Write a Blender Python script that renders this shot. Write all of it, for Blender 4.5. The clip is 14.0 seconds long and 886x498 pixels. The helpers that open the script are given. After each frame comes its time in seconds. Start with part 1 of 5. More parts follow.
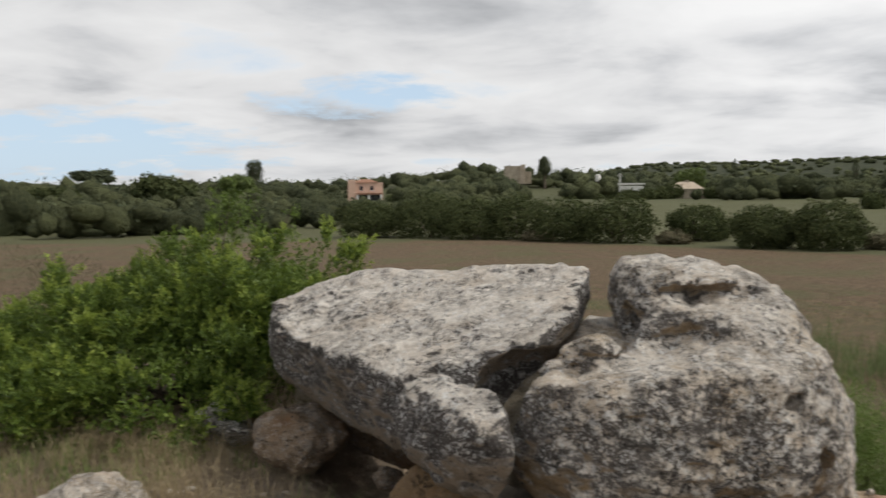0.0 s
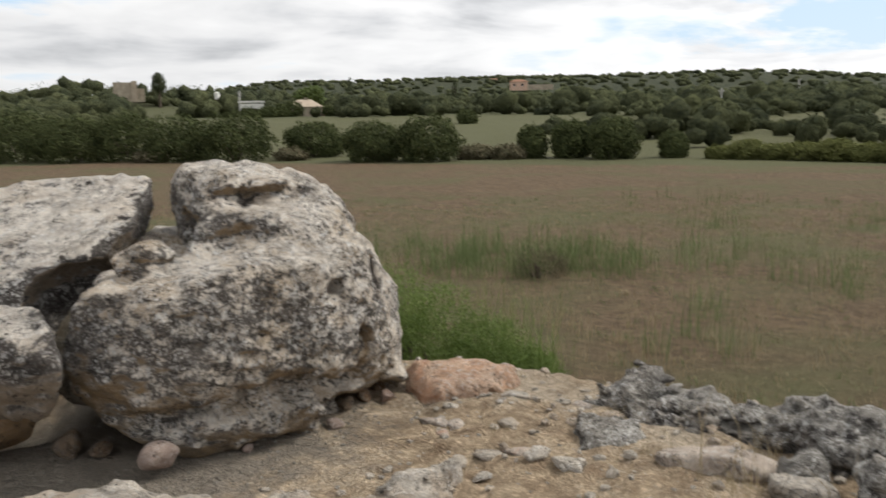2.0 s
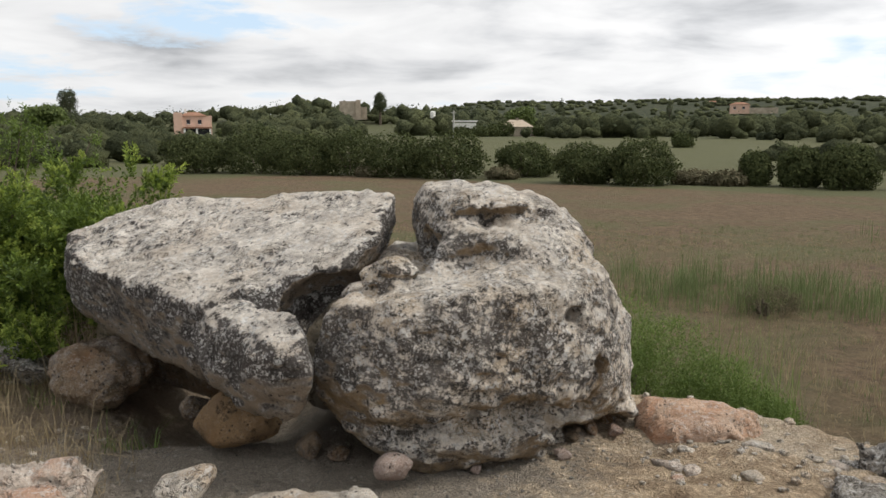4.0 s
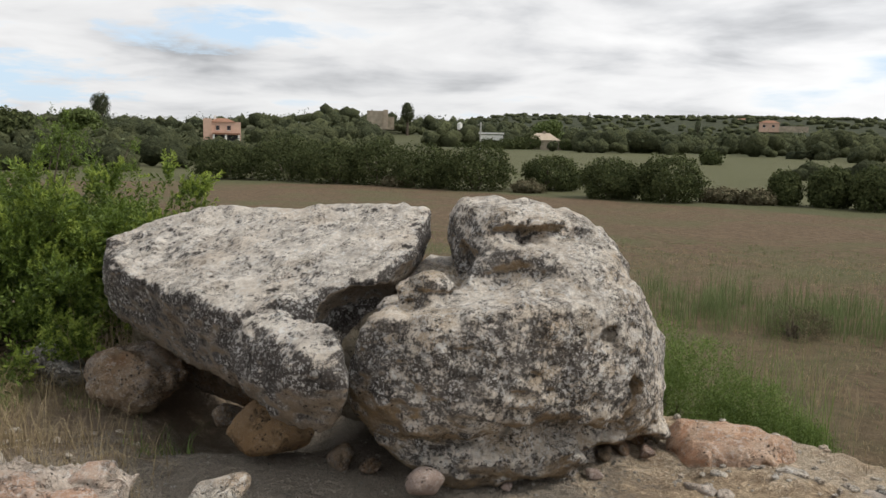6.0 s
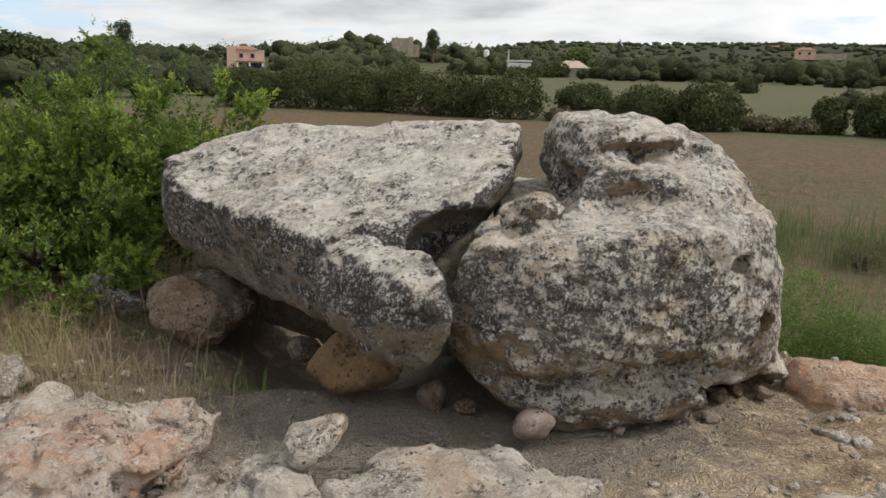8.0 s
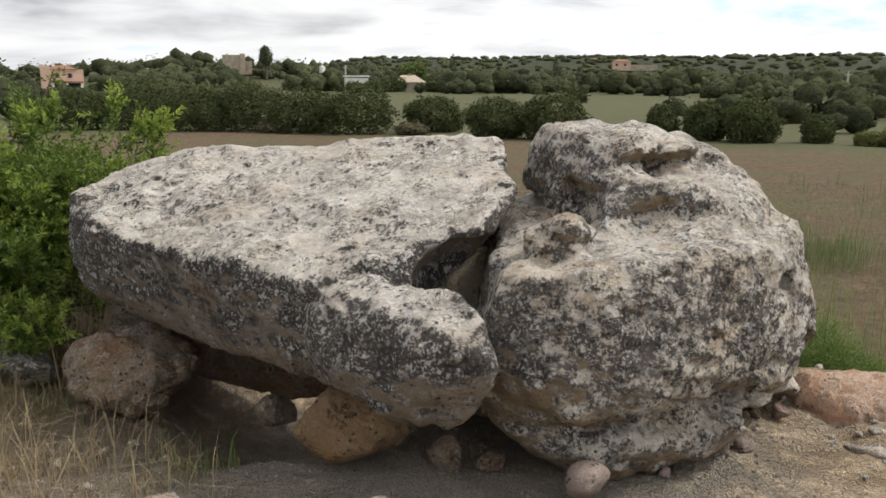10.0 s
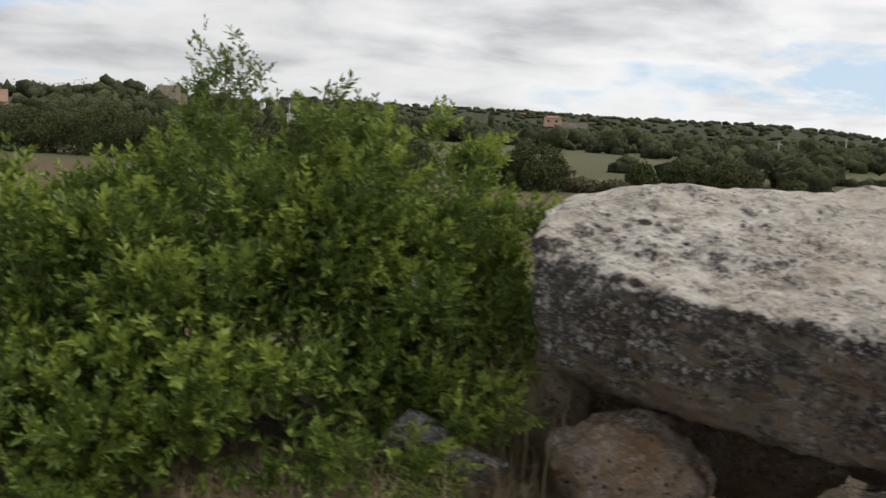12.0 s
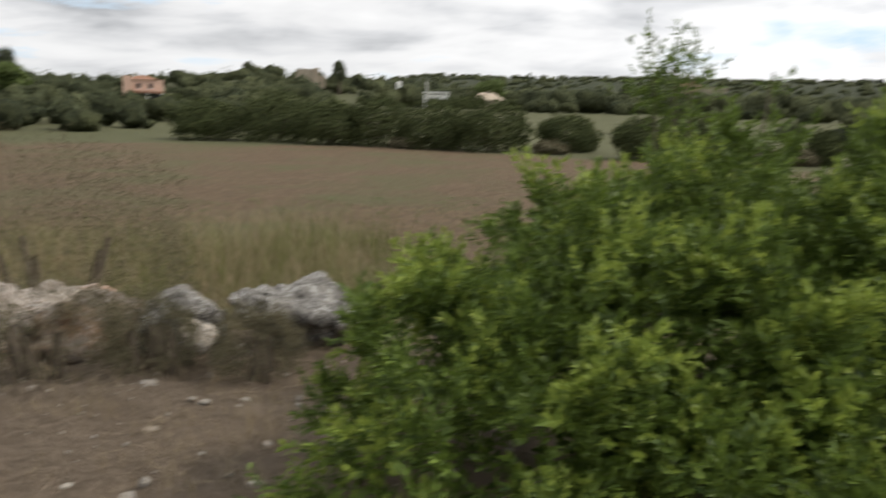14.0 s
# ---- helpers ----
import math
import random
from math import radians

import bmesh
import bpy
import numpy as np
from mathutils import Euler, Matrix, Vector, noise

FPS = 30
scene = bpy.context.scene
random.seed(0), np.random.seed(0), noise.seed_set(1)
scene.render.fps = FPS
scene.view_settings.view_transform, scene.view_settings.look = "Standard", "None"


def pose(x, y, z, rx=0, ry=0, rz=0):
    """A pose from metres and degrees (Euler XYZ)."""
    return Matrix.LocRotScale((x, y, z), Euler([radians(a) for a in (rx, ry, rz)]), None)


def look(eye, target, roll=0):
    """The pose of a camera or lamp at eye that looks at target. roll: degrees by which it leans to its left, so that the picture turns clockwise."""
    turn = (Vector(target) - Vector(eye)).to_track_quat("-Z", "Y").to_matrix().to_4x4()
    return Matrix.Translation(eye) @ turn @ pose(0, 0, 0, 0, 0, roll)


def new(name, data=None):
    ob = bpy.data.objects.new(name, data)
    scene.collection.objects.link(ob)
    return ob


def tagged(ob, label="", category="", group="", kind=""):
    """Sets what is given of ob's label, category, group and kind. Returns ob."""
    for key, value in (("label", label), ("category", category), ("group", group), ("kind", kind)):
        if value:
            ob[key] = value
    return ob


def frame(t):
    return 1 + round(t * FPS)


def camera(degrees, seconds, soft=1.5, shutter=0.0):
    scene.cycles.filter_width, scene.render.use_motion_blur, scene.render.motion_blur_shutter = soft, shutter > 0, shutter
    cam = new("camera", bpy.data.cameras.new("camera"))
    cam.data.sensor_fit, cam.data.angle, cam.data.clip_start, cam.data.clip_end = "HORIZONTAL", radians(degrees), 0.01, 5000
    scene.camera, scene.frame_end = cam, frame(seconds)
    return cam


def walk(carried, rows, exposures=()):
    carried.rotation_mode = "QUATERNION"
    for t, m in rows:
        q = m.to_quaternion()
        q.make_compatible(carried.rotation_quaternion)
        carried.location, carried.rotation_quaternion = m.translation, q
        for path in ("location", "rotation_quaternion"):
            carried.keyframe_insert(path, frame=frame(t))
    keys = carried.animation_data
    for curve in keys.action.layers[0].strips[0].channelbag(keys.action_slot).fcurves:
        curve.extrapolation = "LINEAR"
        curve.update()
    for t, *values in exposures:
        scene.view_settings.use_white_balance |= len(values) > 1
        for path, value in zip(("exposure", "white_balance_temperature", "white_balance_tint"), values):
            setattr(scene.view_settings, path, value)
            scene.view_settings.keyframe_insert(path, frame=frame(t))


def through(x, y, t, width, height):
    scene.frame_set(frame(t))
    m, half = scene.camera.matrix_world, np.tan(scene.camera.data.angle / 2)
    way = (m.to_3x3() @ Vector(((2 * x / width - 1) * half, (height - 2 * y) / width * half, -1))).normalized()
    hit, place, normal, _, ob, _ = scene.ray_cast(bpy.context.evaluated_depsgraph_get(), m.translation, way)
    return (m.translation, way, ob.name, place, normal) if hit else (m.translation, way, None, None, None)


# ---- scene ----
cam = camera(57.5, 14.0, shutter=0.25)
PATH = [
    (0, (0.095, 0.158, 1.759), (0.104, 2.153, 1.626), -0.6),
    (0.5, (0.145, 0.135, 1.734), (0.492, 2.099, 1.583), 0.6),
    (1, (0.208, 0.137, 1.714), (0.681, 2.069, 1.511), -0.3),
    (1.5, (0.324, 0.05, 1.707), (0.922, 1.942, 1.457), -0.4),
    (2, (0.432, -0.066, 1.683), (1.302, 1.702, 1.34), -1.0),
    (2.5, (0.475, -0.188, 1.676), (1.522, 1.462, 1.249), -0.5),
    (3, (0.419, -0.103, 1.686), (1.306, 1.644, 1.286), 0.2),
    (3.5, (0.327, 0.086, 1.68), (0.901, 1.973, 1.353), 0.7),
    (4, (0.275, 0.084, 1.698), (0.68, 2.021, 1.408), 0.1),
    (6.5, (0.144, 0.087, 1.723), (0.478, 2.041, 1.46), 1.7),
    (7, (0.015, 0.231, 1.678), (0.267, 2.194, 1.39), 0.9),
    (7.5, (-0.071, 0.434, 1.615), (0.147, 2.392, 1.27), 1.5),
    (8, (-0.102, 0.562, 1.603), (0.189, 2.493, 1.169), 1.4),
    (10.5, (-0.988, 1.636, 1.524), (-0.133, 3.412, 1.184), 1.6),
    (11, (-1.403, 2.099, 1.481), (-0.351, 3.783, 1.242), 3.8),
    (11.5, (-2.093, 2.503, 1.469), (-1.016, 4.171, 1.232), 6.3),
    (12, (-2.844, 3.138, 1.374), (-1.994, 4.927, 1.099), 3.9),
    (12.5, (-3.363, 3.467, 1.371), (-2.456, 5.238, 1.169), 4.8),
    (13, (-3.811, 3.783, 1.377), (-2.813, 5.503, 1.174), 3.2),
    (13.5, (-4.115, 4.114, 1.351), (-3.067, 5.809, 1.184), 2.5),
    (14, (-4.439, 4.133, 1.451), (-3.884, 6.022, 1.098), 1.6),
]
walk(cam, [(t, look(eye, target, roll)) for t, eye, target, roll in PATH],
     exposures=[(0.0, -0.2), (0.5, -0.3), (1.5, -0.1), (2.5, 0.06), (3.5, 0.04), (6.5, -0.04), (8.0, 0.0), (10.5, 0.2), (11.0, 0.0), (11.5, -0.14), (12.0, -0.2), (12.5, 0.06), (13.0, 0.02), (14.0, 0.06)])

# ---- light ----
SUN_DIR = Vector((0.70, -0.15, 0.78)).normalized()
world = bpy.data.worlds.new("overcast_sky")
scene.world = world
world.use_nodes = True


def wire(nt, kind, at=(), **sets):
    """A node of that kind; keyword arguments set attributes, at: (socket, value or source socket) pairs."""
    nd = nt.nodes.new(kind)
    for key, value in sets.items():
        setattr(nd, key, value)
    for sock, value in at:
        if isinstance(value, bpy.types.NodeSocket):
            nt.links.new(value, nd.inputs[sock])
        else:
            nd.inputs[sock].default_value = value
    return nd


def ramp(nt, fac, stops):
    nd = nt.nodes.new("ShaderNodeValToRGB")
    nt.links.new(fac, nd.inputs[0])
    el = nd.color_ramp.elements
    while len(el) < len(stops):
        el.new(0.5)
    for e, (pos, col) in zip(el, stops):
        e.position = pos
        e.color = (*col, 1) if isinstance(col, tuple) else (col, col, col, 1)
    return nd.outputs[0]


def maths(nt, op, a, b=0.0, c=0.0):
    nd = nt.nodes.new("ShaderNodeMath")
    nd.operation = op
    for i, v in enumerate((a, b, c)):
        if isinstance(v, bpy.types.NodeSocket):
            nt.links.new(v, nd.inputs[i])
        else:
            nd.inputs[i].default_value = v
    return nd.outputs[0]


def mix(nt, fac, a, b, blend="MIX"):
    nd = nt.nodes.new("ShaderNodeMix")
    nd.data_type, nd.blend_type = "RGBA", blend
    for sock, v in ((nd.inputs[0], fac), (nd.inputs[6], a), (nd.inputs[7], b)):
        if isinstance(v, bpy.types.NodeSocket):
            nt.links.new(v, sock)
        elif isinstance(v, tuple):
            sock.default_value = (*v, 1)
        else:
            sock.default_value = v
    return nd.outputs[2]


def noise_tex(nt, vec, scale, detail=6.0, rough=0.6, distort=0.0):
    nd = wire(nt, "ShaderNodeTexNoise", [("Scale", scale), ("Detail", detail), ("Roughness", rough), ("Distortion", distort)])
    nt.links.new(vec, nd.inputs["Vector"])
    return nd.outputs[0]


def build_sky():
    nt = world.node_tree
    nt.nodes.clear()
    sky = wire(nt, "ShaderNodeTexSky", sky_type="NISHITA", sun_disc=False, sun_elevation=math.asin(SUN_DIR.z), sun_rotation=math.atan2(SUN_DIR.x, SUN_DIR.y))
    coord = wire(nt, "ShaderNodeTexCoord")
    sep = wire(nt, "ShaderNodeSeparateXYZ", [(0, coord.outputs["Generated"])])
    up = maths(nt, "ADD", maths(nt, "MAXIMUM", sep.outputs[2], 0.0), 0.16)
    flat = wire(nt, "ShaderNodeCombineXYZ", [(0, maths(nt, "DIVIDE", sep.outputs[0], up)), (1, maths(nt, "DIVIDE", sep.outputs[1], up)), (2, 3.7)])
    big = noise_tex(nt, flat.outputs[0], 0.55, 6, 0.5, 0.25)
    puff = noise_tex(nt, flat.outputs[0], 1.5, 8, 0.52, 0.25)
    cover = ramp(nt, maths(nt, "ADD", maths(nt, "MULTIPLY", big, 0.6), maths(nt, "MULTIPLY", puff, 0.4)), [(0.33, 0.0), (0.42, 1.0)])
    # gaps of blue sky low over the horizon: bearing, height, half width, half height in degrees
    bearing = maths(nt, "MULTIPLY", maths(nt, "ARCTAN2", sep.outputs[0], sep.outputs[1]), 57.3)
    rise = maths(nt, "MULTIPLY", maths(nt, "ARCSINE", sep.outputs[2]), 57.3)
    ragged = maths(nt, "MULTIPLY", maths(nt, "SUBTRACT", noise_tex(nt, flat.outputs[0], 2.4, 8, 0.6, 0.2), 0.5), 4.0)
    for az, el, w, h in ((-25.0, 3.0, 10.0, 2.3), (-5.0, 6.8, 5.5, 1.1), (53.0, 5.0, 8.0, 1.7)):
        u = maths(nt, "DIVIDE", maths(nt, "SUBTRACT", bearing, az), w)
        v = maths(nt, "DIVIDE", maths(nt, "SUBTRACT", rise, el), h)
        span = maths(nt, "ADD", maths(nt, "SQRT", maths(nt, "ADD", maths(nt, "MULTIPLY", u, u), maths(nt, "MULTIPLY", v, v))), ragged)
        cover = maths(nt, "MULTIPLY", cover, ramp(nt, maths(nt, "MULTIPLY", span, 0.5), [(0.30, 0.0), (0.62, 1.0)]))
    shade = ramp(nt, maths(nt, "ADD", maths(nt, "MULTIPLY", puff, 0.6), maths(nt, "MULTIPLY", big, 0.4)), [(0.40, (1.10, 1.10, 1.10)), (0.49, (0.97, 0.972, 0.98)), (0.55, (0.80, 0.81, 0.83)), (0.64, (0.50, 0.515, 0.54))])
    low = ramp(nt, sep.outputs[2], [(0.0, 0.55), (0.11, 0.0)])
    cloud = mix(nt, low, shade, (0.97, 0.975, 0.98))
    aim = wire(nt, "ShaderNodeVectorMath", [(0, coord.outputs["Generated"]), (1, tuple(SUN_DIR))], operation="DOT_PRODUCT").outputs["Value"]
    veil = maths(nt, "ADD", 0.86, maths(nt, "MULTIPLY", maths(nt, "MAXIMUM", aim, 0.0), 0.42))
    cloud = mix(nt, 1.0, cloud, wire(nt, "ShaderNodeCombineXYZ", [(0, veil), (1, veil), (2, veil)]).outputs[0], "MULTIPLY")
    blue = mix(nt, 0.75, mix(nt, 1.0, sky.outputs[0], (0.12, 0.12, 0.12), "MULTIPLY"), (0.70, 0.88, 1.08))
    back = wire(nt, "ShaderNodeBackground", [(0, mix(nt, cover, blue, cloud)), (1, 1.0)])
    out = wire(nt, "ShaderNodeOutputWorld")
    nt.links.new(back.outputs[0], out.inputs[0])


build_sky()
sun = new("sun", bpy.data.lights.new("sun", "SUN"))
sun.data.energy, sun.data.angle, sun.data.color = 2.5, radians(11), (1.0, 0.945, 0.85)
sun.matrix_world = look(SUN_DIR * 50, (0, 0, 0))


# ---- materials ----
def material(name, rough=0.9, spec=0.25):
    m = bpy.data.materials.new(name)
    m.use_nodes = True
    nt = m.node_tree
    bsdf = nt.nodes["Principled BSDF"]
    bsdf.inputs["Roughness"].default_value = rough
    bsdf.inputs["Specular IOR Level"].default_value = spec
    return m, nt, bsdf


def paint(nt, bsdf, colour, height=None, strength=0.5, distance=0.02):
    nt.links.new(colour, bsdf.inputs["Base Color"])
    if height is not None:
        b = wire(nt, "ShaderNodeBump", [("Height", height), ("Strength", strength), ("Distance", distance)])
        nt.links.new(b.outputs[0], bsdf.inputs["Normal"])


def where(nt):
    return wire(nt, "ShaderNodeNewGeometry").outputs["Position"]


def limestone(name, pale, mid, ochre, ochre_amount=0.5, lichen=0.5, speck=1.0, black=(0.032, 0.028, 0.027), facing=0.0, grey=0.55):
    """Weathered limestone: pale crust, ochre where fresh, black crust patches and white lichen blotches."""
    m, nt, bsdf = material(name, 0.92, 0.2)
    p = where(nt)
    broad = noise_tex(nt, p, 2.2, 5, 0.6)
    med = noise_tex(nt, p, 9.0, 8, 0.65, 0.3)
    frayed = noise_tex(nt, p, 21.0, 8, 0.72, 0.2)
    fine = noise_tex(nt, p, 58.0, 6, 0.7)
    grit = noise_tex(nt, p, 130.0, 4, 0.65)
    col = mix(nt, ramp(nt, med, [(0.40, 0.0), (0.58, 1.0)]), mid, pale)
    col = mix(nt, ramp(nt, maths(nt, "ADD", maths(nt, "MULTIPLY", noise_tex(nt, p, 4.4, 8, 0.7, 0.5), 0.6), maths(nt, "MULTIPLY", frayed, 0.4)), [(0.49, 0.0), (0.56, grey)]), col, (0.23, 0.215, 0.20))
    col = mix(nt, maths(nt, "MULTIPLY", ramp(nt, noise_tex(nt, p, 1.7, 6, 0.65, 0.5), [(0.5, 0.0), (0.60, 1.0)]), ochre_amount), col, ochre)
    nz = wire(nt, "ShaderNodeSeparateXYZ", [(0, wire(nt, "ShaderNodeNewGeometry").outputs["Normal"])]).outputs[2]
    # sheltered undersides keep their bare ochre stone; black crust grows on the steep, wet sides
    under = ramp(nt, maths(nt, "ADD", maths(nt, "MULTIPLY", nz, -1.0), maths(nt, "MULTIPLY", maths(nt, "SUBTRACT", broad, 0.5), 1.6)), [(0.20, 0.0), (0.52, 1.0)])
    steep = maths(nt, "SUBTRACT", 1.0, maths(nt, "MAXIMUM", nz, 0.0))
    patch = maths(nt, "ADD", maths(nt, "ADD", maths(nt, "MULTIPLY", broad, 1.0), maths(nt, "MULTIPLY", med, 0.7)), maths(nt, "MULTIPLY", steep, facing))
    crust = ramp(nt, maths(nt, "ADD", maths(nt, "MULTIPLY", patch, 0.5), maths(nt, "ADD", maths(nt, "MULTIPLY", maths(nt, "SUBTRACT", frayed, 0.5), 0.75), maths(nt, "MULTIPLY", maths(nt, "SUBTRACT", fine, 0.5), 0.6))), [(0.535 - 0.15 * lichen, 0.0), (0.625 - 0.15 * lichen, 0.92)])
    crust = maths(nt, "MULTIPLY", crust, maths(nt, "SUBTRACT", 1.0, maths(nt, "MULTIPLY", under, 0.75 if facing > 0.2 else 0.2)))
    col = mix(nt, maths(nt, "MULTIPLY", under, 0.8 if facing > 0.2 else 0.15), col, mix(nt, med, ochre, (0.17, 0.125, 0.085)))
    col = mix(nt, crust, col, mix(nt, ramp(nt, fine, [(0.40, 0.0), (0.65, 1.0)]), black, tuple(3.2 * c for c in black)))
    # white lichen: blotches a thumb wide and a dust of small dots
    blot = ramp(nt, noise_tex(nt, p, 34.0, 5, 0.6, 0.3), [(0.555, 0.0), (0.60, 1.0)])
    dust = ramp(nt, noise_tex(nt, p, 88.0, 3, 0.55), [(0.565, 0.0), (0.62, 1.0)])
    where_white = ramp(nt, noise_tex(nt, p, 5.5, 6, 0.65), [(0.40, 0.15 * speck), (0.57, 0.88 * speck)])
    white = maths(nt, "MULTIPLY", maths(nt, "MAXIMUM", blot, maths(nt, "MULTIPLY", dust, 0.8)), where_white)
    white = maths(nt, "MULTIPLY", white, maths(nt, "SUBTRACT", 1.0, maths(nt, "MULTIPLY", under, 0.8)))
    col = mix(nt, white, col, (0.70, 0.685, 0.66))
    # dark pits and cracks
    wander = noise_tex(nt, p, 13.0, 8, 0.72, 1.2)
    crack = ramp(nt, maths(nt, "ABSOLUTE", maths(nt, "SUBTRACT", wander, 0.5)), [(0.0, 1.0), (0.026, 0.0)])
    crack = maths(nt, "MULTIPLY", crack, ramp(nt, noise_tex(nt, p, 5.0, 5, 0.65), [(0.49, 0.0), (0.57, 0.85)]))
    holes = wire(nt, "ShaderNodeTexVoronoi", [("Vector", p), ("Scale", 26.0), ("Randomness", 1.0)])
    pit = maths(nt, "MULTIPLY", ramp(nt, maths(nt, "ADD", holes.outputs["Distance"], maths(nt, "MULTIPLY", maths(nt, "SUBTRACT", fine, 0.5), 0.5)), [(0.13, 1.0), (0.22, 0.0)]), ramp(nt, med, [(0.46, 0.0), (0.54, 0.85)]))
    dark = maths(nt, "MULTIPLY", ramp(nt, grit, [(0.56, 0.0), (0.64, 0.8)]), ramp(nt, med, [(0.44, 0.1), (0.56, 0.7)]))
    col = mix(nt, maths(nt, "MAXIMUM", dark, maths(nt, "MAXIMUM", crack, pit)), col, (0.045, 0.041, 0.038))
    h = maths(nt, "ADD", maths(nt, "MULTIPLY", med, 0.5), maths(nt, "ADD", maths(nt, "MULTIPLY", frayed, 0.6), maths(nt, "ADD", maths(nt, "MULTIPLY", fine, 0.4), maths(nt, "MULTIPLY", grit, 0.18))))
    h = maths(nt, "SUBTRACT", h, maths(nt, "ADD", maths(nt, "MULTIPLY", crack, 0.4), maths(nt, "MULTIPLY", pit, 0.5)))
    paint(nt, bsdf, col, h, 1.0, 0.055)
    return m


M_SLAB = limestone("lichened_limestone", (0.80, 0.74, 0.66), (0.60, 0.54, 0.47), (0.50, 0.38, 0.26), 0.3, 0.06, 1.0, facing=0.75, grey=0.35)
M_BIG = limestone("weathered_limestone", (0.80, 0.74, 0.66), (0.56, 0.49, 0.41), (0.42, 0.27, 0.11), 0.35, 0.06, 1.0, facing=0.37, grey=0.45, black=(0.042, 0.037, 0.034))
M_BROWN = limestone("brown_limestone", (0.32, 0.235, 0.16), (0.20, 0.142, 0.092), (0.23, 0.125, 0.06), 0.7, 0.0, 0.35)
M_OCHRE = limestone("ochre_limestone", (0.33, 0.22, 0.12), (0.25, 0.16, 0.085), (0.30, 0.17, 0.07), 0.5, -0.9, 0.1, grey=0.1)
M_PINK = limestone("pinkish_limestone", (0.70, 0.60, 0.51), (0.50, 0.41, 0.34), (0.56, 0.33, 0.22), 0.8, -0.25, 0.7, grey=0.35)
M_ORANGE = limestone("orange_limestone", (0.62, 0.44, 0.32), (0.52, 0.32, 0.21), (0.55, 0.26, 0.14), 0.8, -0.5, 0.5, grey=0.2)
M_ROSE = limestone("rose_limestone", (0.46, 0.36, 0.31), (0.36, 0.27, 0.23), (0.40, 0.25, 0.18), 0.5, -0.8, 0.3, grey=0.2)
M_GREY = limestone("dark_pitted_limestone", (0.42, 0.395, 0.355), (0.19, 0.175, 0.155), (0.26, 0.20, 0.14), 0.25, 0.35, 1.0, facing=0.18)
M_BEIGE = limestone("beige_limestone", (0.42, 0.37, 0.29), (0.33, 0.28, 0.21), (0.38, 0.30, 0.18), 0.4, -0.9, 0.2, grey=0.15)
M_PALE = limestone("pale_limestone", (0.68, 0.61, 0.52), (0.49, 0.43, 0.36), (0.52, 0.37, 0.24), 0.5, -0.25, 0.7, grey=0.4)


def leafy(name, dark, light, broad=1.3, gloss=0.45, through=0.3, spec=0.25):
    m, nt, bsdf = material(name, gloss, spec)
    rnd = wire(nt, "ShaderNodeNewGeometry").outputs["Random Per Island"]
    big = noise_tex(nt, where(nt), broad, 4, 0.6)
    fac = maths(nt, "ADD", maths(nt, "MULTIPLY", rnd, 0.55), maths(nt, "MULTIPLY", big, 0.55))
    col = mix(nt, ramp(nt, fac, [(0.2, 0.0), (0.85, 1.0)]), dark, light)
    nt.links.new(col, bsdf.inputs["Base Color"])
    tr = wire(nt, "ShaderNodeBsdfTranslucent", [(0, mix(nt, 0.5, col, light))])
    ms = wire(nt, "ShaderNodeMixShader", [(0, through), (1, bsdf.outputs[0]), (2, tr.outputs[0])])
    nt.links.new(ms.outputs[0], nt.nodes["Material Output"].inputs[0])
    return m


M_LEAF = leafy("mastic_leaf", (0.030, 0.056, 0.013), (0.17, 0.24, 0.042), 3.2, 0.5, 0.25, 0.3)
# paler leaf copy for the tips, their sunlit look put into the colour
M_YOUNG_LIT = leafy("sunlit_young_mastic_leaf", (0.11, 0.175, 0.032), (0.33, 0.40, 0.078), 3.2, 0.5, 0.35, 0.3)


def canopy():
    m, nt, bsdf = material("far_canopy", 1.0, 0.03)
    p = where(nt)
    fine = noise_tex(nt, p, 2.4, 6, 0.7)
    fac = maths(nt, "ADD", maths(nt, "MULTIPLY", noise_tex(nt, p, 0.07, 4, 0.65), 0.65), maths(nt, "MULTIPLY", fine, 0.45))
    col = mix(nt, ramp(nt, fac, [(0.42, 0.0), (0.70, 1.0)]), (0.034, 0.042, 0.027), (0.135, 0.145, 0.072))
    paint(nt, bsdf, col, fine, 1.0, 0.8)
    return m


M_CANOPY = canopy()
M_HEDGE = leafy("dark_olive_leaf", (0.034, 0.046, 0.021), (0.105, 0.120, 0.050), gloss=0.9, through=0.15, spec=0.05)
# distance haze is painted into the far leaves as lifted, flatter colours
M_WOOD = leafy("hazy_far_wood_leaf", (0.044, 0.055, 0.036), (0.118, 0.132, 0.074), 0.09, gloss=1.0, through=0.1, spec=0.03)
M_WEED = leafy("green_weed", (0.07, 0.115, 0.028), (0.20, 0.275, 0.075), gloss=0.6, through=0.3)
M_FIELDWEED = leafy("field_weed", (0.10, 0.13, 0.05), (0.17, 0.21, 0.09), gloss=0.7, through=0.3)
M_SCRUB = leafy("yellow_scrub", (0.075, 0.085, 0.03), (0.19, 0.20, 0.075), 0.6, 0.9, 0.2, 0.05)
M_STRAW = leafy("dry_grass", (0.21, 0.16, 0.095), (0.41, 0.33, 0.20), gloss=0.7, through=0.3)
M_DRYBUSH = leafy("dry_shrub", (0.075, 0.075, 0.042), (0.19, 0.165, 0.105), gloss=0.9, through=0.2, spec=0.1)


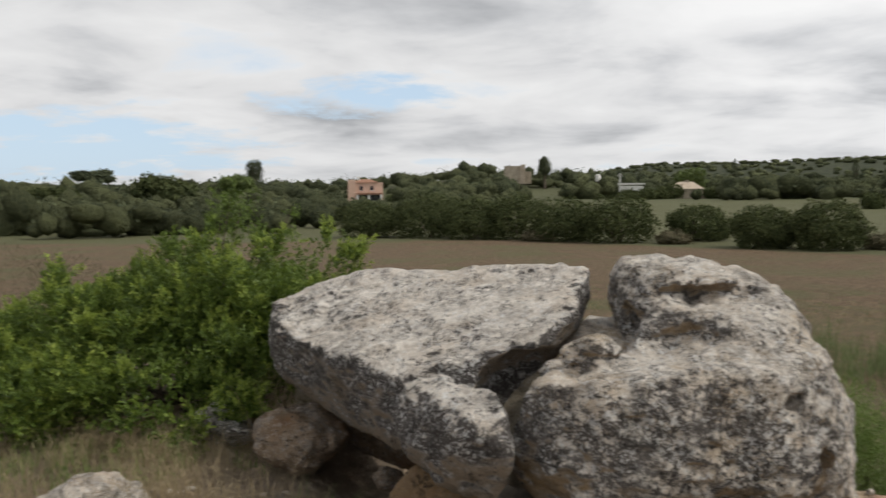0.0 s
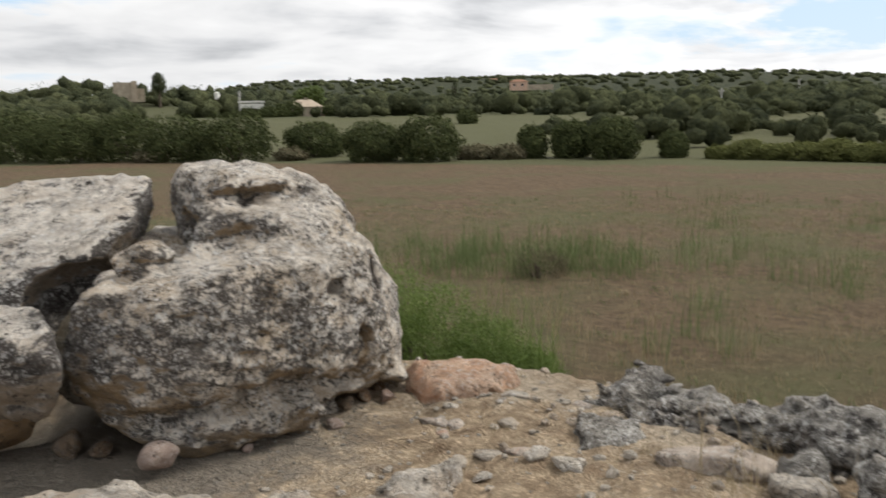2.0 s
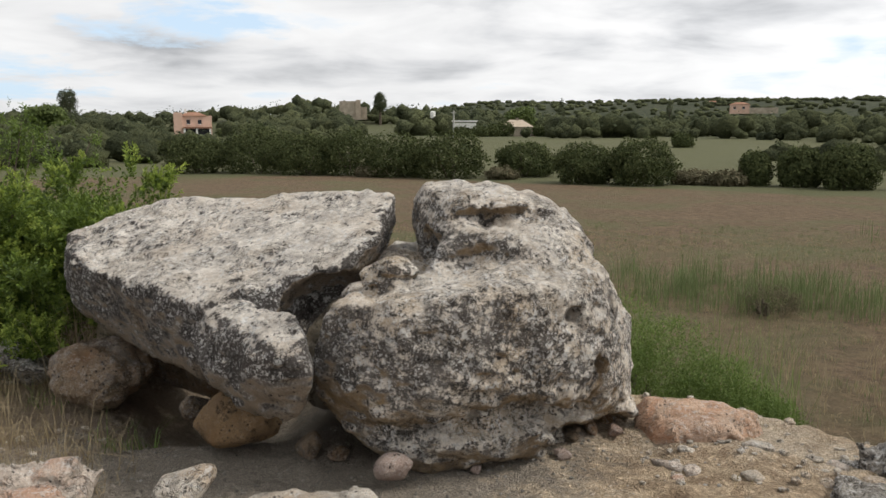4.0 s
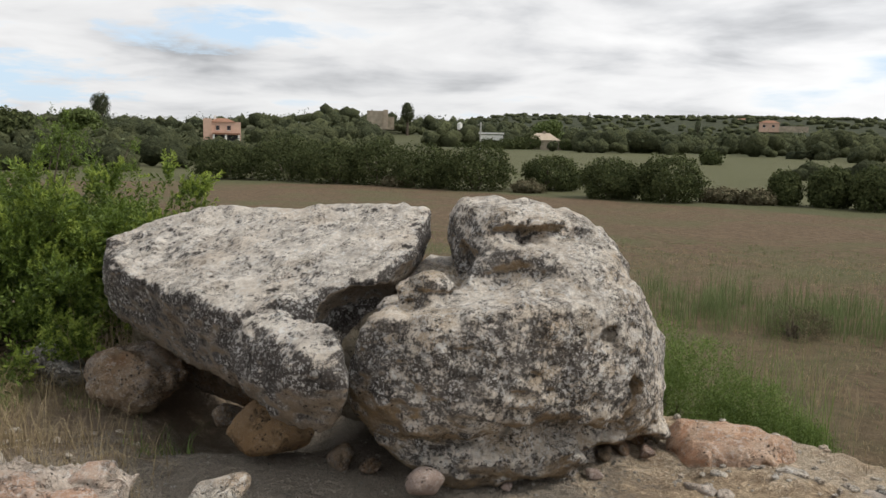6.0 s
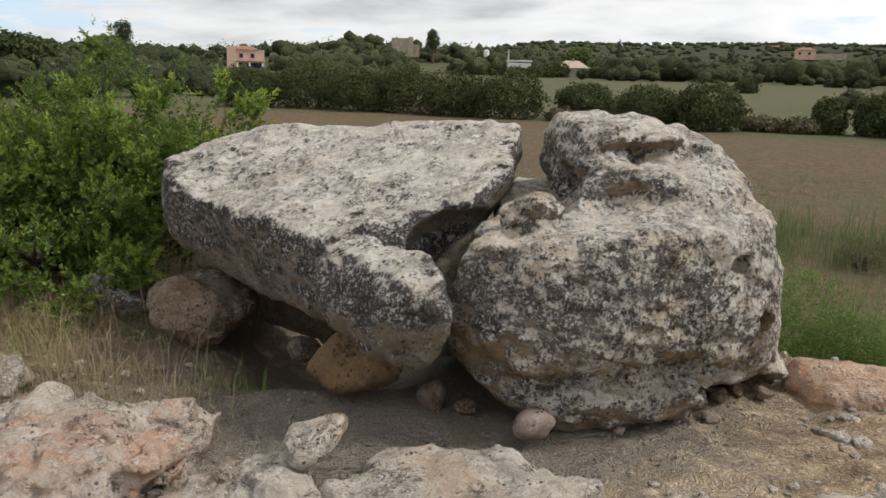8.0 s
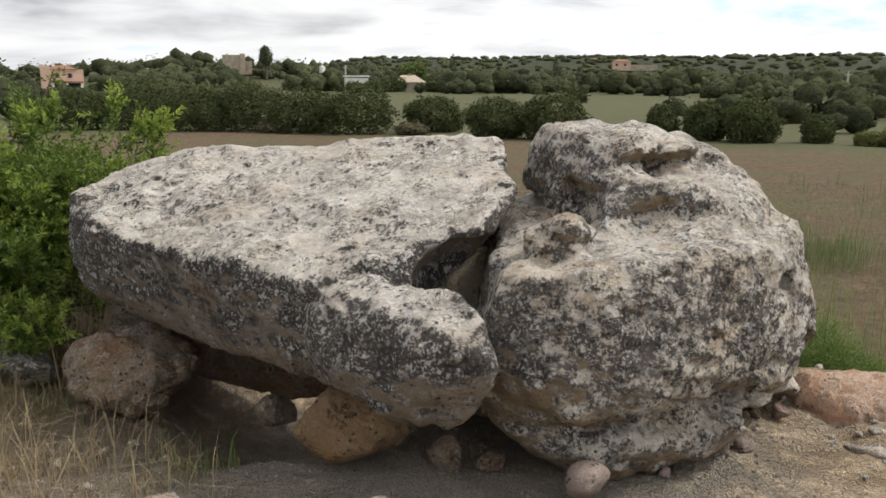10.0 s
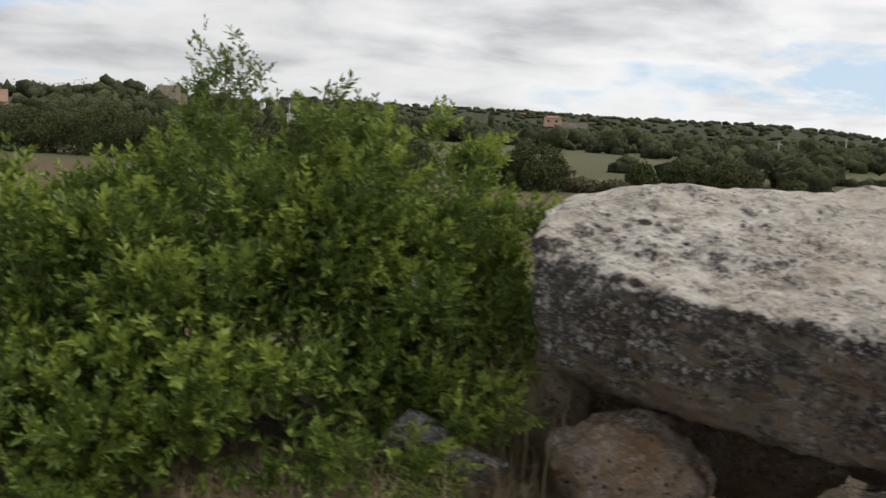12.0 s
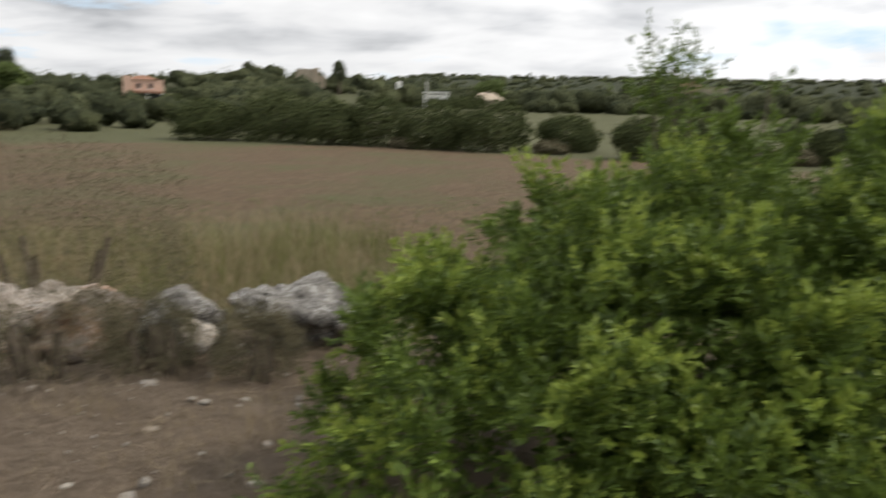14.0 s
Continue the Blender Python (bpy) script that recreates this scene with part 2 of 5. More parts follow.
def plain(name, colour, rough=0.85, vary=0.25, scale=6.0):
    m, nt, bsdf = material(name, rough, 0.25)
    n = noise_tex(nt, where(nt), scale, 6, 0.6)
    col = mix(nt, ramp(nt, n, [(0.3, 0.0), (0.7, 1.0)]), tuple(c * (1 - vary) for c in colour), tuple(min(1, c * (1 + vary)) for c in colour))
    paint(nt, bsdf, col, n, 0.3, 0.02)
    return m


M_BARK = plain("bark", (0.10, 0.08, 0.06), 0.9, 0.4, 20)
M_PLASTER = plain("pink_plaster", (0.58, 0.40, 0.31), 0.9, 0.12, 0.8)
M_TILE = plain("clay_roof_tiles", (0.26, 0.14, 0.09), 0.9, 0.25, 2)
M_WHITE = plain("white_paint", (0.75, 0.74, 0.70), 0.7, 0.06, 1)
M_STONEWALL = plain("far_stone_wall", (0.36, 0.31, 0.24), 0.9, 0.3, 0.9)
M_PALETILE = plain("pale_roof_tiles", (0.42, 0.35, 0.27), 0.9, 0.15, 1.5)
# window glass, also the colour of the shade painted in the porch
M_GLASS_SHADE = plain("dark_window_and_shade", (0.03, 0.03, 0.035), 0.2, 0.1, 1)
M_POLE = plain("grey_concrete_pole", (0.46, 0.45, 0.43), 0.9, 0.1, 2)


def ground_material():
    m, nt, bsdf = material("earth_and_fields", 0.95, 0.12)
    p = where(nt)
    sep = wire(nt, "ShaderNodeSeparateXYZ", [(0, p)])
    x, y, z = sep.outputs
    n1 = noise_tex(nt, p, 1.1, 6, 0.6)
    n2 = noise_tex(nt, p, 7.0, 8, 0.65)
    n3 = noise_tex(nt, p, 45.0, 6, 0.7)
    n4 = noise_tex(nt, p, 160.0, 3, 0.7)
    # mound: ochre earth with pale rock and grey gravel
    earth = mix(nt, ramp(nt, n2, [(0.35, 0.0), (0.62, 1.0)]), (0.34, 0.25, 0.17), (0.66, 0.53, 0.38))
    earth = mix(nt, ramp(nt, maths(nt, "ADD", maths(nt, "MULTIPLY", n1, 0.6), maths(nt, "MULTIPLY", n3, 0.4)), [(0.48, 0.0), (0.58, 0.8)]), earth, (0.72, 0.63, 0.51))
    warped = wire(nt, "ShaderNodeVectorMath", [(0, p), (1, wire(nt, "ShaderNodeTexNoise", [("Vector", p), ("Scale", 6.0)]).outputs["Color"])], operation="MULTIPLY_ADD")
    warped.inputs[1].default_value = (1, 1, 1)
    nt.links.new(wire(nt, "ShaderNodeVectorMath", [(0, wire(nt, "ShaderNodeTexNoise", [("Vector", p), ("Scale", 7.0), ("Detail", 4.0)]).outputs["Color"]), (3, 0.16)], operation="SCALE").outputs[0], warped.inputs[2])
    lumps = wire(nt, "ShaderNodeTexVoronoi", [("Vector", warped.outputs[0]), ("Scale", 11.0)])
    small = wire(nt, "ShaderNodeTexVoronoi", [("Vector", warped.outputs[0]), ("Scale", 34.0)])
    tone = wire(nt, "ShaderNodeSeparateXYZ", [(0, lumps.outputs["Color"])]).outputs[0]
    tone2 = wire(nt, "ShaderNodeSeparateXYZ", [(0, small.outputs["Color"])]).outputs[1]
    earth = mix(nt, 1.0, earth, ramp(nt, maths(nt, "ADD", maths(nt, "MULTIPLY", tone, 0.5), maths(nt, "MULTIPLY", tone2, 0.5)), [(0.15, (0.72, 0.70, 0.67)), (0.85, (1.15, 1.12, 1.08))]), "MULTIPLY")
    earth = mix(nt, ramp(nt, lumps.outputs["Distance"], [(0.38, 0.0), (0.66, 0.35)]), earth, (0.12, 0.09, 0.065))
    def near(cx, cy, rx, ry, turn):
        c, s = math.cos(turn), math.sin(turn)
        dx, dy = maths(nt, "SUBTRACT", x, cx), maths(nt, "SUBTRACT", y, cy)
        u = maths(nt, "ADD", maths(nt, "MULTIPLY", dx, c / rx), maths(nt, "MULTIPLY", dy, s / rx))
        v = maths(nt, "ADD", maths(nt, "MULTIPLY", dx, -s / ry), maths(nt, "MULTIPLY", dy, c / ry))
        return maths(nt, "SQRT", maths(nt, "ADD", maths(nt, "MULTIPLY", u, u), maths(nt, "MULTIPLY", v, v)))
    wob = maths(nt, "MULTIPLY", maths(nt, "SUBTRACT", n2, 0.5), 0.9)
    # gravel round the dolmen, stretched under the slab to paint its shaded floor darker
    gravel_mask = ramp(nt, maths(nt, "ADD", near(0.2, 4.5, 1.95, 1.35, -0.25), wob), [(0.75, 1.0), (1.1, 0.0)])
    gravel = mix(nt, ramp(nt, n4, [(0.4, 0.0), (0.64, 1.0)]), (0.17, 0.15, 0.126), (0.45, 0.39, 0.32))
    gravel = mix(nt, ramp(nt, n3, [(0.6, 0.0), (0.7, 0.6)]), gravel, (0.34, 0.31, 0.27))
    col = mix(nt, gravel_mask, earth, gravel)
    leafmould = ramp(nt, maths(nt, "ADD", near(-3.6, 7.0, 4.2, 3.4, 0.0), wob), [(0.85, 1.0), (1.15, 0.0)])
    col = mix(nt, maths(nt, "MULTIPLY", leafmould, 0.9), col, mix(nt, n3, (0.13, 0.10, 0.075), (0.32, 0.25, 0.185)))
    # fields lie lower than the mound
    dist = maths(nt, "SQRT", maths(nt, "ADD", maths(nt, "MULTIPLY", x, x), maths(nt, "MULTIPLY", y, y)))
    low = maths(nt, "MAXIMUM", ramp(nt, maths(nt, "MULTIPLY", z, -1.0), [(0.25, 0.0), (0.7, 1.0)]), ramp(nt, maths(nt, "MULTIPLY", dist, 0.01), [(0.20, 0.0), (0.26, 1.0)]))
    brown = mix(nt, ramp(nt, n2, [(0.38, 0.0), (0.62, 1.0)]), (0.085, 0.061, 0.040), (0.160, 0.114, 0.072))
    f1 = noise_tex(nt, p, 0.28, 6, 0.62, 0.6)
    brown = mix(nt, ramp(nt, f1, [(0.46, 0.0), (0.66, 0.75)]), brown, (0.095, 0.098, 0.048))
    brown = mix(nt, maths(nt, "MULTIPLY", ramp(nt, n3, [(0.55, 0.0), (0.68, 0.5)]), ramp(nt, maths(nt, "MULTIPLY", dist, 0.01), [(0.10, 1.0), (0.22, 0.0)])), brown, (0.22, 0.18, 0.12))
    green = mix(nt, noise_tex(nt, p, 0.12, 6, 0.65), (0.076, 0.078, 0.041), (0.114, 0.114, 0.060))
    edge = maths(nt, "MAXIMUM", maths(nt, "SUBTRACT", y, 47.8), maths(nt, "MULTIPLY", maths(nt, "SUBTRACT", maths(nt, "ADD", x, y), 51.5), 0.707))
    farther = ramp(nt, maths(nt, "MULTIPLY", maths(nt, "ADD", edge, maths(nt, "MULTIPLY", f1, 3.0)), 0.1), [(0.10, 0.0), (0.24, 1.0)])
    wild = mix(nt, noise_tex(nt, p, 0.03, 5, 0.6), (0.045, 0.053, 0.026), (0.105, 0.105, 0.056))
    green = mix(nt, ramp(nt, maths(nt, "MULTIPLY", dist, 0.001), [(0.11, 0.0), (0.15, 1.0)]), green, wild)
    woods = mix(nt, ramp(nt, noise_tex(nt, p, 0.2, 6, 0.7), [(0.38, 0.0), (0.62, 1.0)]), (0.020, 0.026, 0.015), (0.060, 0.066, 0.036))
    green = mix(nt, ramp(nt, maths(nt, "MULTIPLY", dist, 0.001), [(0.24, 0.0), (0.40, 1.0)]), green, woods)
    col = mix(nt, low, col, mix(nt, farther, brown, green))
    h = maths(nt, "ADD", maths(nt, "MULTIPLY", n2, 0.6), maths(nt, "ADD", maths(nt, "MULTIPLY", n3, 0.4), maths(nt, "MULTIPLY", n4, 0.25)))
    h = maths(nt, "SUBTRACT", h, maths(nt, "MULTIPLY", maths(nt, "SUBTRACT", 1.0, low), maths(nt, "ADD", maths(nt, "MULTIPLY", lumps.outputs["Distance"], 0.5), maths(nt, "MULTIPLY", small.outputs["Distance"], 0.2))))
    paint(nt, bsdf, col, h, 1.0, 0.05)
    return m


M_GROUND = ground_material()

# ---- mesh tools ----
RNG = np.random.default_rng(7)
LATTICE = RNG.random(32 ** 3).astype(np.float32)


def vnoise(p):
    """Smooth value noise, -1 to 1, of an (n, 3) array."""
    p = np.asarray(p, dtype=np.float32)
    i = np.floor(p).astype(np.int32)
    f = p - i
    f = f * f * (3 - 2 * f)
    (x0, y0, z0), (x1, y1, z1) = (i & 31).T, ((i + 1) & 31).T
    x0, x1, y0, y1 = x0 * 1024, x1 * 1024, y0 * 32, y1 * 32
    u, v, w = f.T
    T = LATTICE
    lerp = lambda a, b, t: a + (b - a) * t
    low = lerp(lerp(T[x0 + y0 + z0], T[x1 + y0 + z0], u), lerp(T[x0 + y1 + z0], T[x1 + y1 + z0], u), v)
    top = lerp(lerp(T[x0 + y0 + z1], T[x1 + y0 + z1], u), lerp(T[x0 + y1 + z1], T[x1 + y1 + z1], u), v)
    return lerp(low, top, w) * 2 - 1


def fbm(p, octaves=4, gain=0.5):
    total, amp = 0, 1.0
    for k in range(octaves):
        total = total + amp * vnoise(p * 2.03 ** k + 11.3 * k)
        amp *= gain
    return total


def mesh_of(name, verts, faces, smooth=True):
    """A mesh from arrays; faces all with the same number of corners."""
    me = bpy.data.meshes.new(name)
    verts, faces = np.asarray(verts, dtype=np.float32), np.asarray(faces, dtype=np.int32)
    n, k = faces.shape
    me.vertices.add(len(verts))
    me.vertices.foreach_set("co", verts.ravel())
    me.loops.add(n * k)
    me.loops.foreach_set("vertex_index", faces.ravel())
    me.polygons.add(n)
    me.polygons.foreach_set("loop_start", np.arange(0, n * k, k, dtype=np.int32))
    me.polygons.foreach_set("use_smooth", np.full(n, smooth))
    me.update(calc_edges=True)
    me.validate()
    return me


def hull_planes(points):
    bm = bmesh.new()
    for p in points:
        bm.verts.new(p)
    bmesh.ops.convex_hull(bm, input=bm.verts)
    bmesh.ops.dissolve_limit(bm, angle_limit=radians(4), verts=bm.verts, edges=bm.edges)
    bm.normal_update()
    mid = sum((v.co for v in bm.verts), Vector()) / len(bm.verts)
    planes = []
    for f in bm.faces:
        c, nrm = f.calc_center_median(), f.normal.copy()
        if nrm.dot(c - mid) < 0:
            nrm.negate()
        planes.append((*nrm, nrm.dot(c)))
    bm.free()
    return np.array(planes)


def surface_nets(F, origin, h):
    s = F < 0
    nx, ny, nz = F.shape
    cells = (nx - 1, ny - 1, nz - 1)
    cut = lambda A, a, b, c: A[a:nx - 1 + a, b:ny - 1 + b, c:nz - 1 + c]
    count = sum(cut(s, a, b, c).astype(np.int8) for a in (0, 1) for b in (0, 1) for c in (0, 1))
    act = np.argwhere((count > 0) & (count < 8))
    acc, num = np.zeros((len(act), 3)), np.zeros(len(act))
    corner = [(a, b, c) for a in (0, 1) for b in (0, 1) for c in (0, 1)]
    val = {k: F[act[:, 0] + k[0], act[:, 1] + k[1], act[:, 2] + k[2]] for k in corner}
    for k in corner:
        for ax in range(3):
            if k[ax] == 0:
                k2 = tuple(1 if i == ax else k[i] for i in range(3))
                va, vb = val[k], val[k2]
                x = (va < 0) != (vb < 0)
                t = np.where(x, va / np.where(x, va - vb, 1), 0)
                for i in range(3):
                    acc[:, i] += np.where(x, k[i] + (t if i == ax else 0), 0)
                num += x
    verts = (act + acc / num[:, None]) * h + origin
    index = np.full(cells, -1)
    index[tuple(act.T)] = np.arange(len(act))
    quads = []
    for ax in range(3):
        b, c = (ax + 1) % 3, (ax + 2) % 3
        lo, hi = [slice(None)] * 3, [slice(None)] * 3
        lo[ax], hi[ax] = slice(0, -1), slice(1, None)
        change = s[tuple(lo)] != s[tuple(hi)]
        e = np.argwhere(change)
        e = e[(e[:, b] > 0) & (e[:, c] > 0) & (e[:, b] < cells[b]) & (e[:, c] < cells[c])]
        inside = s[tuple(e.T)]
        def at(db, dc):
            q = e.copy()
            q[:, b] -= db
            q[:, c] -= dc
            return index[tuple(q.T)]
        q = np.stack([at(1, 1), at(0, 1), at(0, 0), at(1, 0)], 1)
        q[~inside] = q[~inside][:, ::-1]
        quads.append(q)
    q = np.concatenate(quads)
    return verts, q[(q >= 0).all(1)]


def rock_mesh(name, hulls, h, rough=1.0, edge=0.05, carve=(), lumps=(), seed=0.0, pits=0.6, crease=1.0):
    """A rock: a soft union of convex blocks and lumps, hollows carved out, weathered by noise. Hollows and lumps: (centre, radii)."""
    pts = np.array([p for hl in hulls for p in hl])
    lo, hi = pts.min(0) - 0.12, pts.max(0) + 0.12
    planes = [hull_planes(hl) for hl in hulls]

    def blob(g, c, r):
        return (np.linalg.norm((g - np.array(c)) / np.array(r), axis=1) - 1) * min(r)

    def solid(g):
        d = None
        for pl in planes:
            e = g @ pl[:, :3].T - pl[:, 3]
            mx = e.max(1)
            dh = mx + edge * np.log(np.exp((e - mx[:, None]) / edge).sum(1)) - 0.9 * edge
            d = dh if d is None else -0.015 * np.logaddexp(-d / 0.015, -dh / 0.015)
        for c, r in lumps:
            d = -0.025 * np.logaddexp(-d / 0.025, -blob(g, c, r) / 0.025)
        for c, r in carve:
            d = 0.012 * np.logaddexp(d / 0.012, -blob(g, c, r) / 0.012)
        return d

    # a coarse pass finds the shell, a fine pass fills it in
    m = np.ceil((hi - lo) / (5 * h)).astype(int) + 1
    grid = lambda k, step: np.stack(np.meshgrid(*[lo[i] + step * np.arange(k[i]) for i in range(3)], indexing="ij"), -1).reshape(-1, 3)
    coarse = solid(grid(m, 5 * h) + 2 * h).reshape(m)
    d = coarse.repeat(5, 0).repeat(5, 1).repeat(5, 2)
    n = np.array(d.shape)
    d = d.ravel()
    near = np.abs(d) < 0.055 + 9 * h
    g = grid(n, h)[near]
    dn = solid(g)
    band = np.abs(dn) < 0.10
    p = g[band] + seed
    w = rough * (0.035 * vnoise(p * 3.1) + 0.024 * vnoise(p * 7.3 + 5) + 0.018 * vnoise(p * 15 + 9) + 0.008 * vnoise(p * 33 + 3))
    w = w + rough * pits * 0.06 * np.clip(vnoise(p * np.array([9, 9, 15]) + 31) - 0.45, 0, 1)
    w = w + rough * pits * 0.05 * np.clip(vnoise(p * 24 + 17) - 0.42, 0, 1)
    # sharp creases between rounded knobs
    w = w + crease * rough * (0.045 * (0.38 - np.abs(vnoise(p * 4.3 + 2))) + 0.026 * (0.38 - np.abs(vnoise(p * np.array([11, 11, 14]) + 7))) + 0.010 * (0.38 - np.abs(vnoise(p * 27 + 13))))
    dn[band] += w
    d[near] = dn
    v, f = surface_nets(d.reshape(n), lo, h)
    return mesh_of(name, v, f)


def thing(name, me, mat, label, category, group="", kind="", at=None):
    ob = new(name, me)
    if mat is not None:
        me.materials.clear()
        me.materials.append(mat)
    if at is not None:
        ob.matrix_world = at
    return tagged(ob, label, category, group, kind)


def part(name, bm, mat, parent, label=""):
    """Links a bmesh or a mesh as one mesh object under a thing."""
    if isinstance(bm, bmesh.types.BMesh):
        me = bpy.data.meshes.new(name)
        bm.to_mesh(me)
        bm.free()
    else:
        me = bm
    if not me.materials:
        me.materials.append(mat)
    ob = new(name, me)
    ob.parent = parent
    return tagged(ob, label)


def block(sx, sy, sz, x=0, y=0, z=0, bevel=0.0):
    """A box of that size whose base stands at x, y, z."""
    bm = bmesh.new()
    bmesh.ops.create_cube(bm, size=1, matrix=Matrix.Translation((x, y, z + sz / 2)) @ Matrix.Diagonal((sx, sy, sz, 1)))
    if bevel:
        bmesh.ops.bevel(bm, geom=bm.edges[:], offset=bevel, segments=2, affect="EDGES")
    return bm


def random_hull(rx, ry, rz, n, seed, flat=0.0):
    r = np.random.default_rng(seed)
    v = r.normal(size=(n, 3))
    v /= np.linalg.norm(v, axis=1)[:, None]
    v[:, 2] = np.clip(v[:, 2], -0.7, 1 - flat)
    return [tuple(q) for q in v * np.array([rx, ry, rz]) * r.uniform(0.88, 1.05, (n, 1))]


# ---- ground ----
EDGE = [(-60, 24), (-9, 10.5), (-3.2, 9.2), (-1.2, 8.4), (0.1, 6.7), (1.0, 5.7), (2.2, 5.25), (3.0, 4.8), (3.5, 4.1), (3.9, 3.2), (4.9, 2.0), (7, 0.2), (30, -20)]


def outside(x, y):
    """Signed distance to the rim of the mound, positive on the field's side."""
    best, sign = np.full(x.shape, 1e9), np.ones(x.shape)
    for (x0, y0), (x1, y1) in zip(EDGE, EDGE[1:]):
        dx, dy = x1 - x0, y1 - y0
        t = np.clip(((x - x0) * dx + (y - y0) * dy) / (dx * dx + dy * dy), 0, 1)
        d = np.hypot(x - x0 - t * dx, y - y0 - t * dy)
        s = np.where(dx * (y - y0) - dy * (x - x0) > 0, 1.0, -1.0)
        sign = np.where(d < best, s, sign)
        best = np.minimum(best, d)
    return best * sign


def smooth(a, lo, hi):
    t = np.clip((a - lo) / (hi - lo), 0, 1)
    return t * t * (3 - 2 * t)


def height(x, y):
    x, y = np.asarray(x, float), np.asarray(y, float)
    p = np.stack([x.ravel(), y.ravel(), np.zeros(x.size)], 1)
    drop = smooth(outside(x, y), -0.15, 0.75)
    r = np.hypot(x, y)
    rough = (0.05 * vnoise(p * 1.1) + 0.03 * vnoise(p * 3.3 + 4) + 0.02 * vnoise(p * 8 + 2) + 0.014 * vnoise(p * 17 + 6)).reshape(x.shape)
    gravel = np.clip(1.3 - np.hypot((x - 0.5) / 1.9, (y - 4.25) / 0.8), 0, 1)
    z = -0.9 * drop + rough * (1 - 0.85 * drop) * (1 - 0.75 * np.minimum(1, gravel)) - 0.02
    # hollow added under the slab so the chamber floor comes out darker
    z = z - 0.30 * np.exp(-((x + 0.05) / 0.60) ** 4 - ((y - 5.35) / 0.62) ** 4)
    az = np.degrees(np.arctan2(x, y))
    bend = (vnoise(p * 0.006 + 3) * 4 + vnoise(p * 0.0019 + 8) * 6).reshape(x.shape)
    z = z + 1.6 * smooth(r, 50, 140)
    z = z + (5.0 * np.exp(-((az - 4) / 11) ** 2) + 1.5) * smooth(r, 165, 260)
    z = z - 2.0 * np.exp(-((az + 5.1) / 4.0) ** 2) * smooth(r, 60, 140) * (1 - smooth(r, 208, 236))
    hill = smooth(az, 4, 17) * (1 - 0.45 * smooth(az, 44, 60)) * 0.9 + 0.1
    z = z + hill * 30 * smooth(r, 290, 1000) + hill * bend * smooth(r, 250, 700)
    return z


def build_ground():
    near = np.arange(-4.6, 4.61, 0.046)
    step, far, s = 0.046, [], 4.6
    while s < 3500:
        step *= 1.062
        s += step
        far.append(s)
    far = np.array(far)
    line = np.concatenate([-far[::-1], near, far])
    X, Y = np.meshgrid(line - 0.2, line + 4.0, indexing="ij")
    V = np.stack([X, Y, height(X, Y)], -1).reshape(-1, 3)
    n = len(line)
    i, j = np.meshgrid(np.arange(n - 1), np.arange(n - 1), indexing="ij")
    a = (i * n + j).ravel()
    F = np.stack([a, a + n, a + n + 1, a + 1], 1)
    thing("ground", mesh_of("ground", V, F), M_GROUND, "stony ochre mound dropping to brown stubble fields and wooded hills", "ground", kind="structure")


build_ground()


def gz(x, y):
    return float(height(np.array([x]), np.array([y]))[0])


# ---- the dolmen ----
def top_z(x, y, lower=0.0):
    return 1.16 + 0.268 * (x + 0.63) + 0.267 * (y - 6.17) - lower


def capstone():
    rim = [(-1.13, 5.89), (-0.98, 6.14), (-0.64, 6.26), (0.0, 5.82), (0.99, 5.10), (0.84, 4.50), (0.65, 4.36), (0.48, 4.33), (0.26, 4.34), (-0.14, 4.36), (-0.45, 4.70), (-0.66, 4.98), (-0.94, 5.40)]
    low = [(-1.14, 5.86, 0.66), (-1.05, 5.86, 0.48), (-0.98, 5.82, 0.42), (-0.72, 5.50, 0.36), (-0.56, 6.16, 0.32), (-0.15, 4.50, 0.34), (0.12, 4.22, 0.32), (0.34, 4.62, 0.52), (0.70, 4.80, 0.86), (0.96, 5.08, 0.98), (0.0, 5.7, 0.5), (-0.45, 4.95, 0.38)]
    low += [(-0.72, 6.36, 1.08), (-0.62, 6.42, 1.12), (-0.60, 6.40, 0.9), (0.05, 5.95, 1.17)]
    main = [(x, y, top_z(x, y)) for x, y in rim] + low
    nose = [(x, y, top_z(x, y, 0.03)) for x, y in [(0.28, 4.16), (0.38, 3.96), (0.40, 3.79), (0.16, 3.89), (-0.14, 4.32), (0.0, 4.40)]]
    nose += [(0.39, 3.86, 0.36), (0.28, 3.95, 0.27), (0.05, 4.2, 0.31), (0.28, 4.12, 0.40), (-0.1, 4.42, 0.33)]
    nose += [(0.40, 3.75, 0.60), (0.17, 3.79, 0.62), (0.10, 3.98, 0.36), (0.42, 3.92, 0.58), (-0.10, 4.14, 0.52)]
    carve = [((0.26, 4.22, 0.93), (0.20, 0.035, 0.06)), ((0.50, 4.22, 0.74), (0.16, 0.17, 0.28)), ((0.62, 4.38, 0.71), (0.25, 0.27, 0.23)), ((0.46, 4.30, 0.68), (0.18, 0.22, 0.22)), ((-0.55, 4.75, 0.97), (0.12, 0.035, 0.03)), ((-0.75, 5.35, 1.02), (0.10, 0.05, 0.03))]
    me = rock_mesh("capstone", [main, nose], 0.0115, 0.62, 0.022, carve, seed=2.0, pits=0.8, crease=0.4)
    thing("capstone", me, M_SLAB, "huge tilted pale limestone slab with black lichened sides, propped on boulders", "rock")


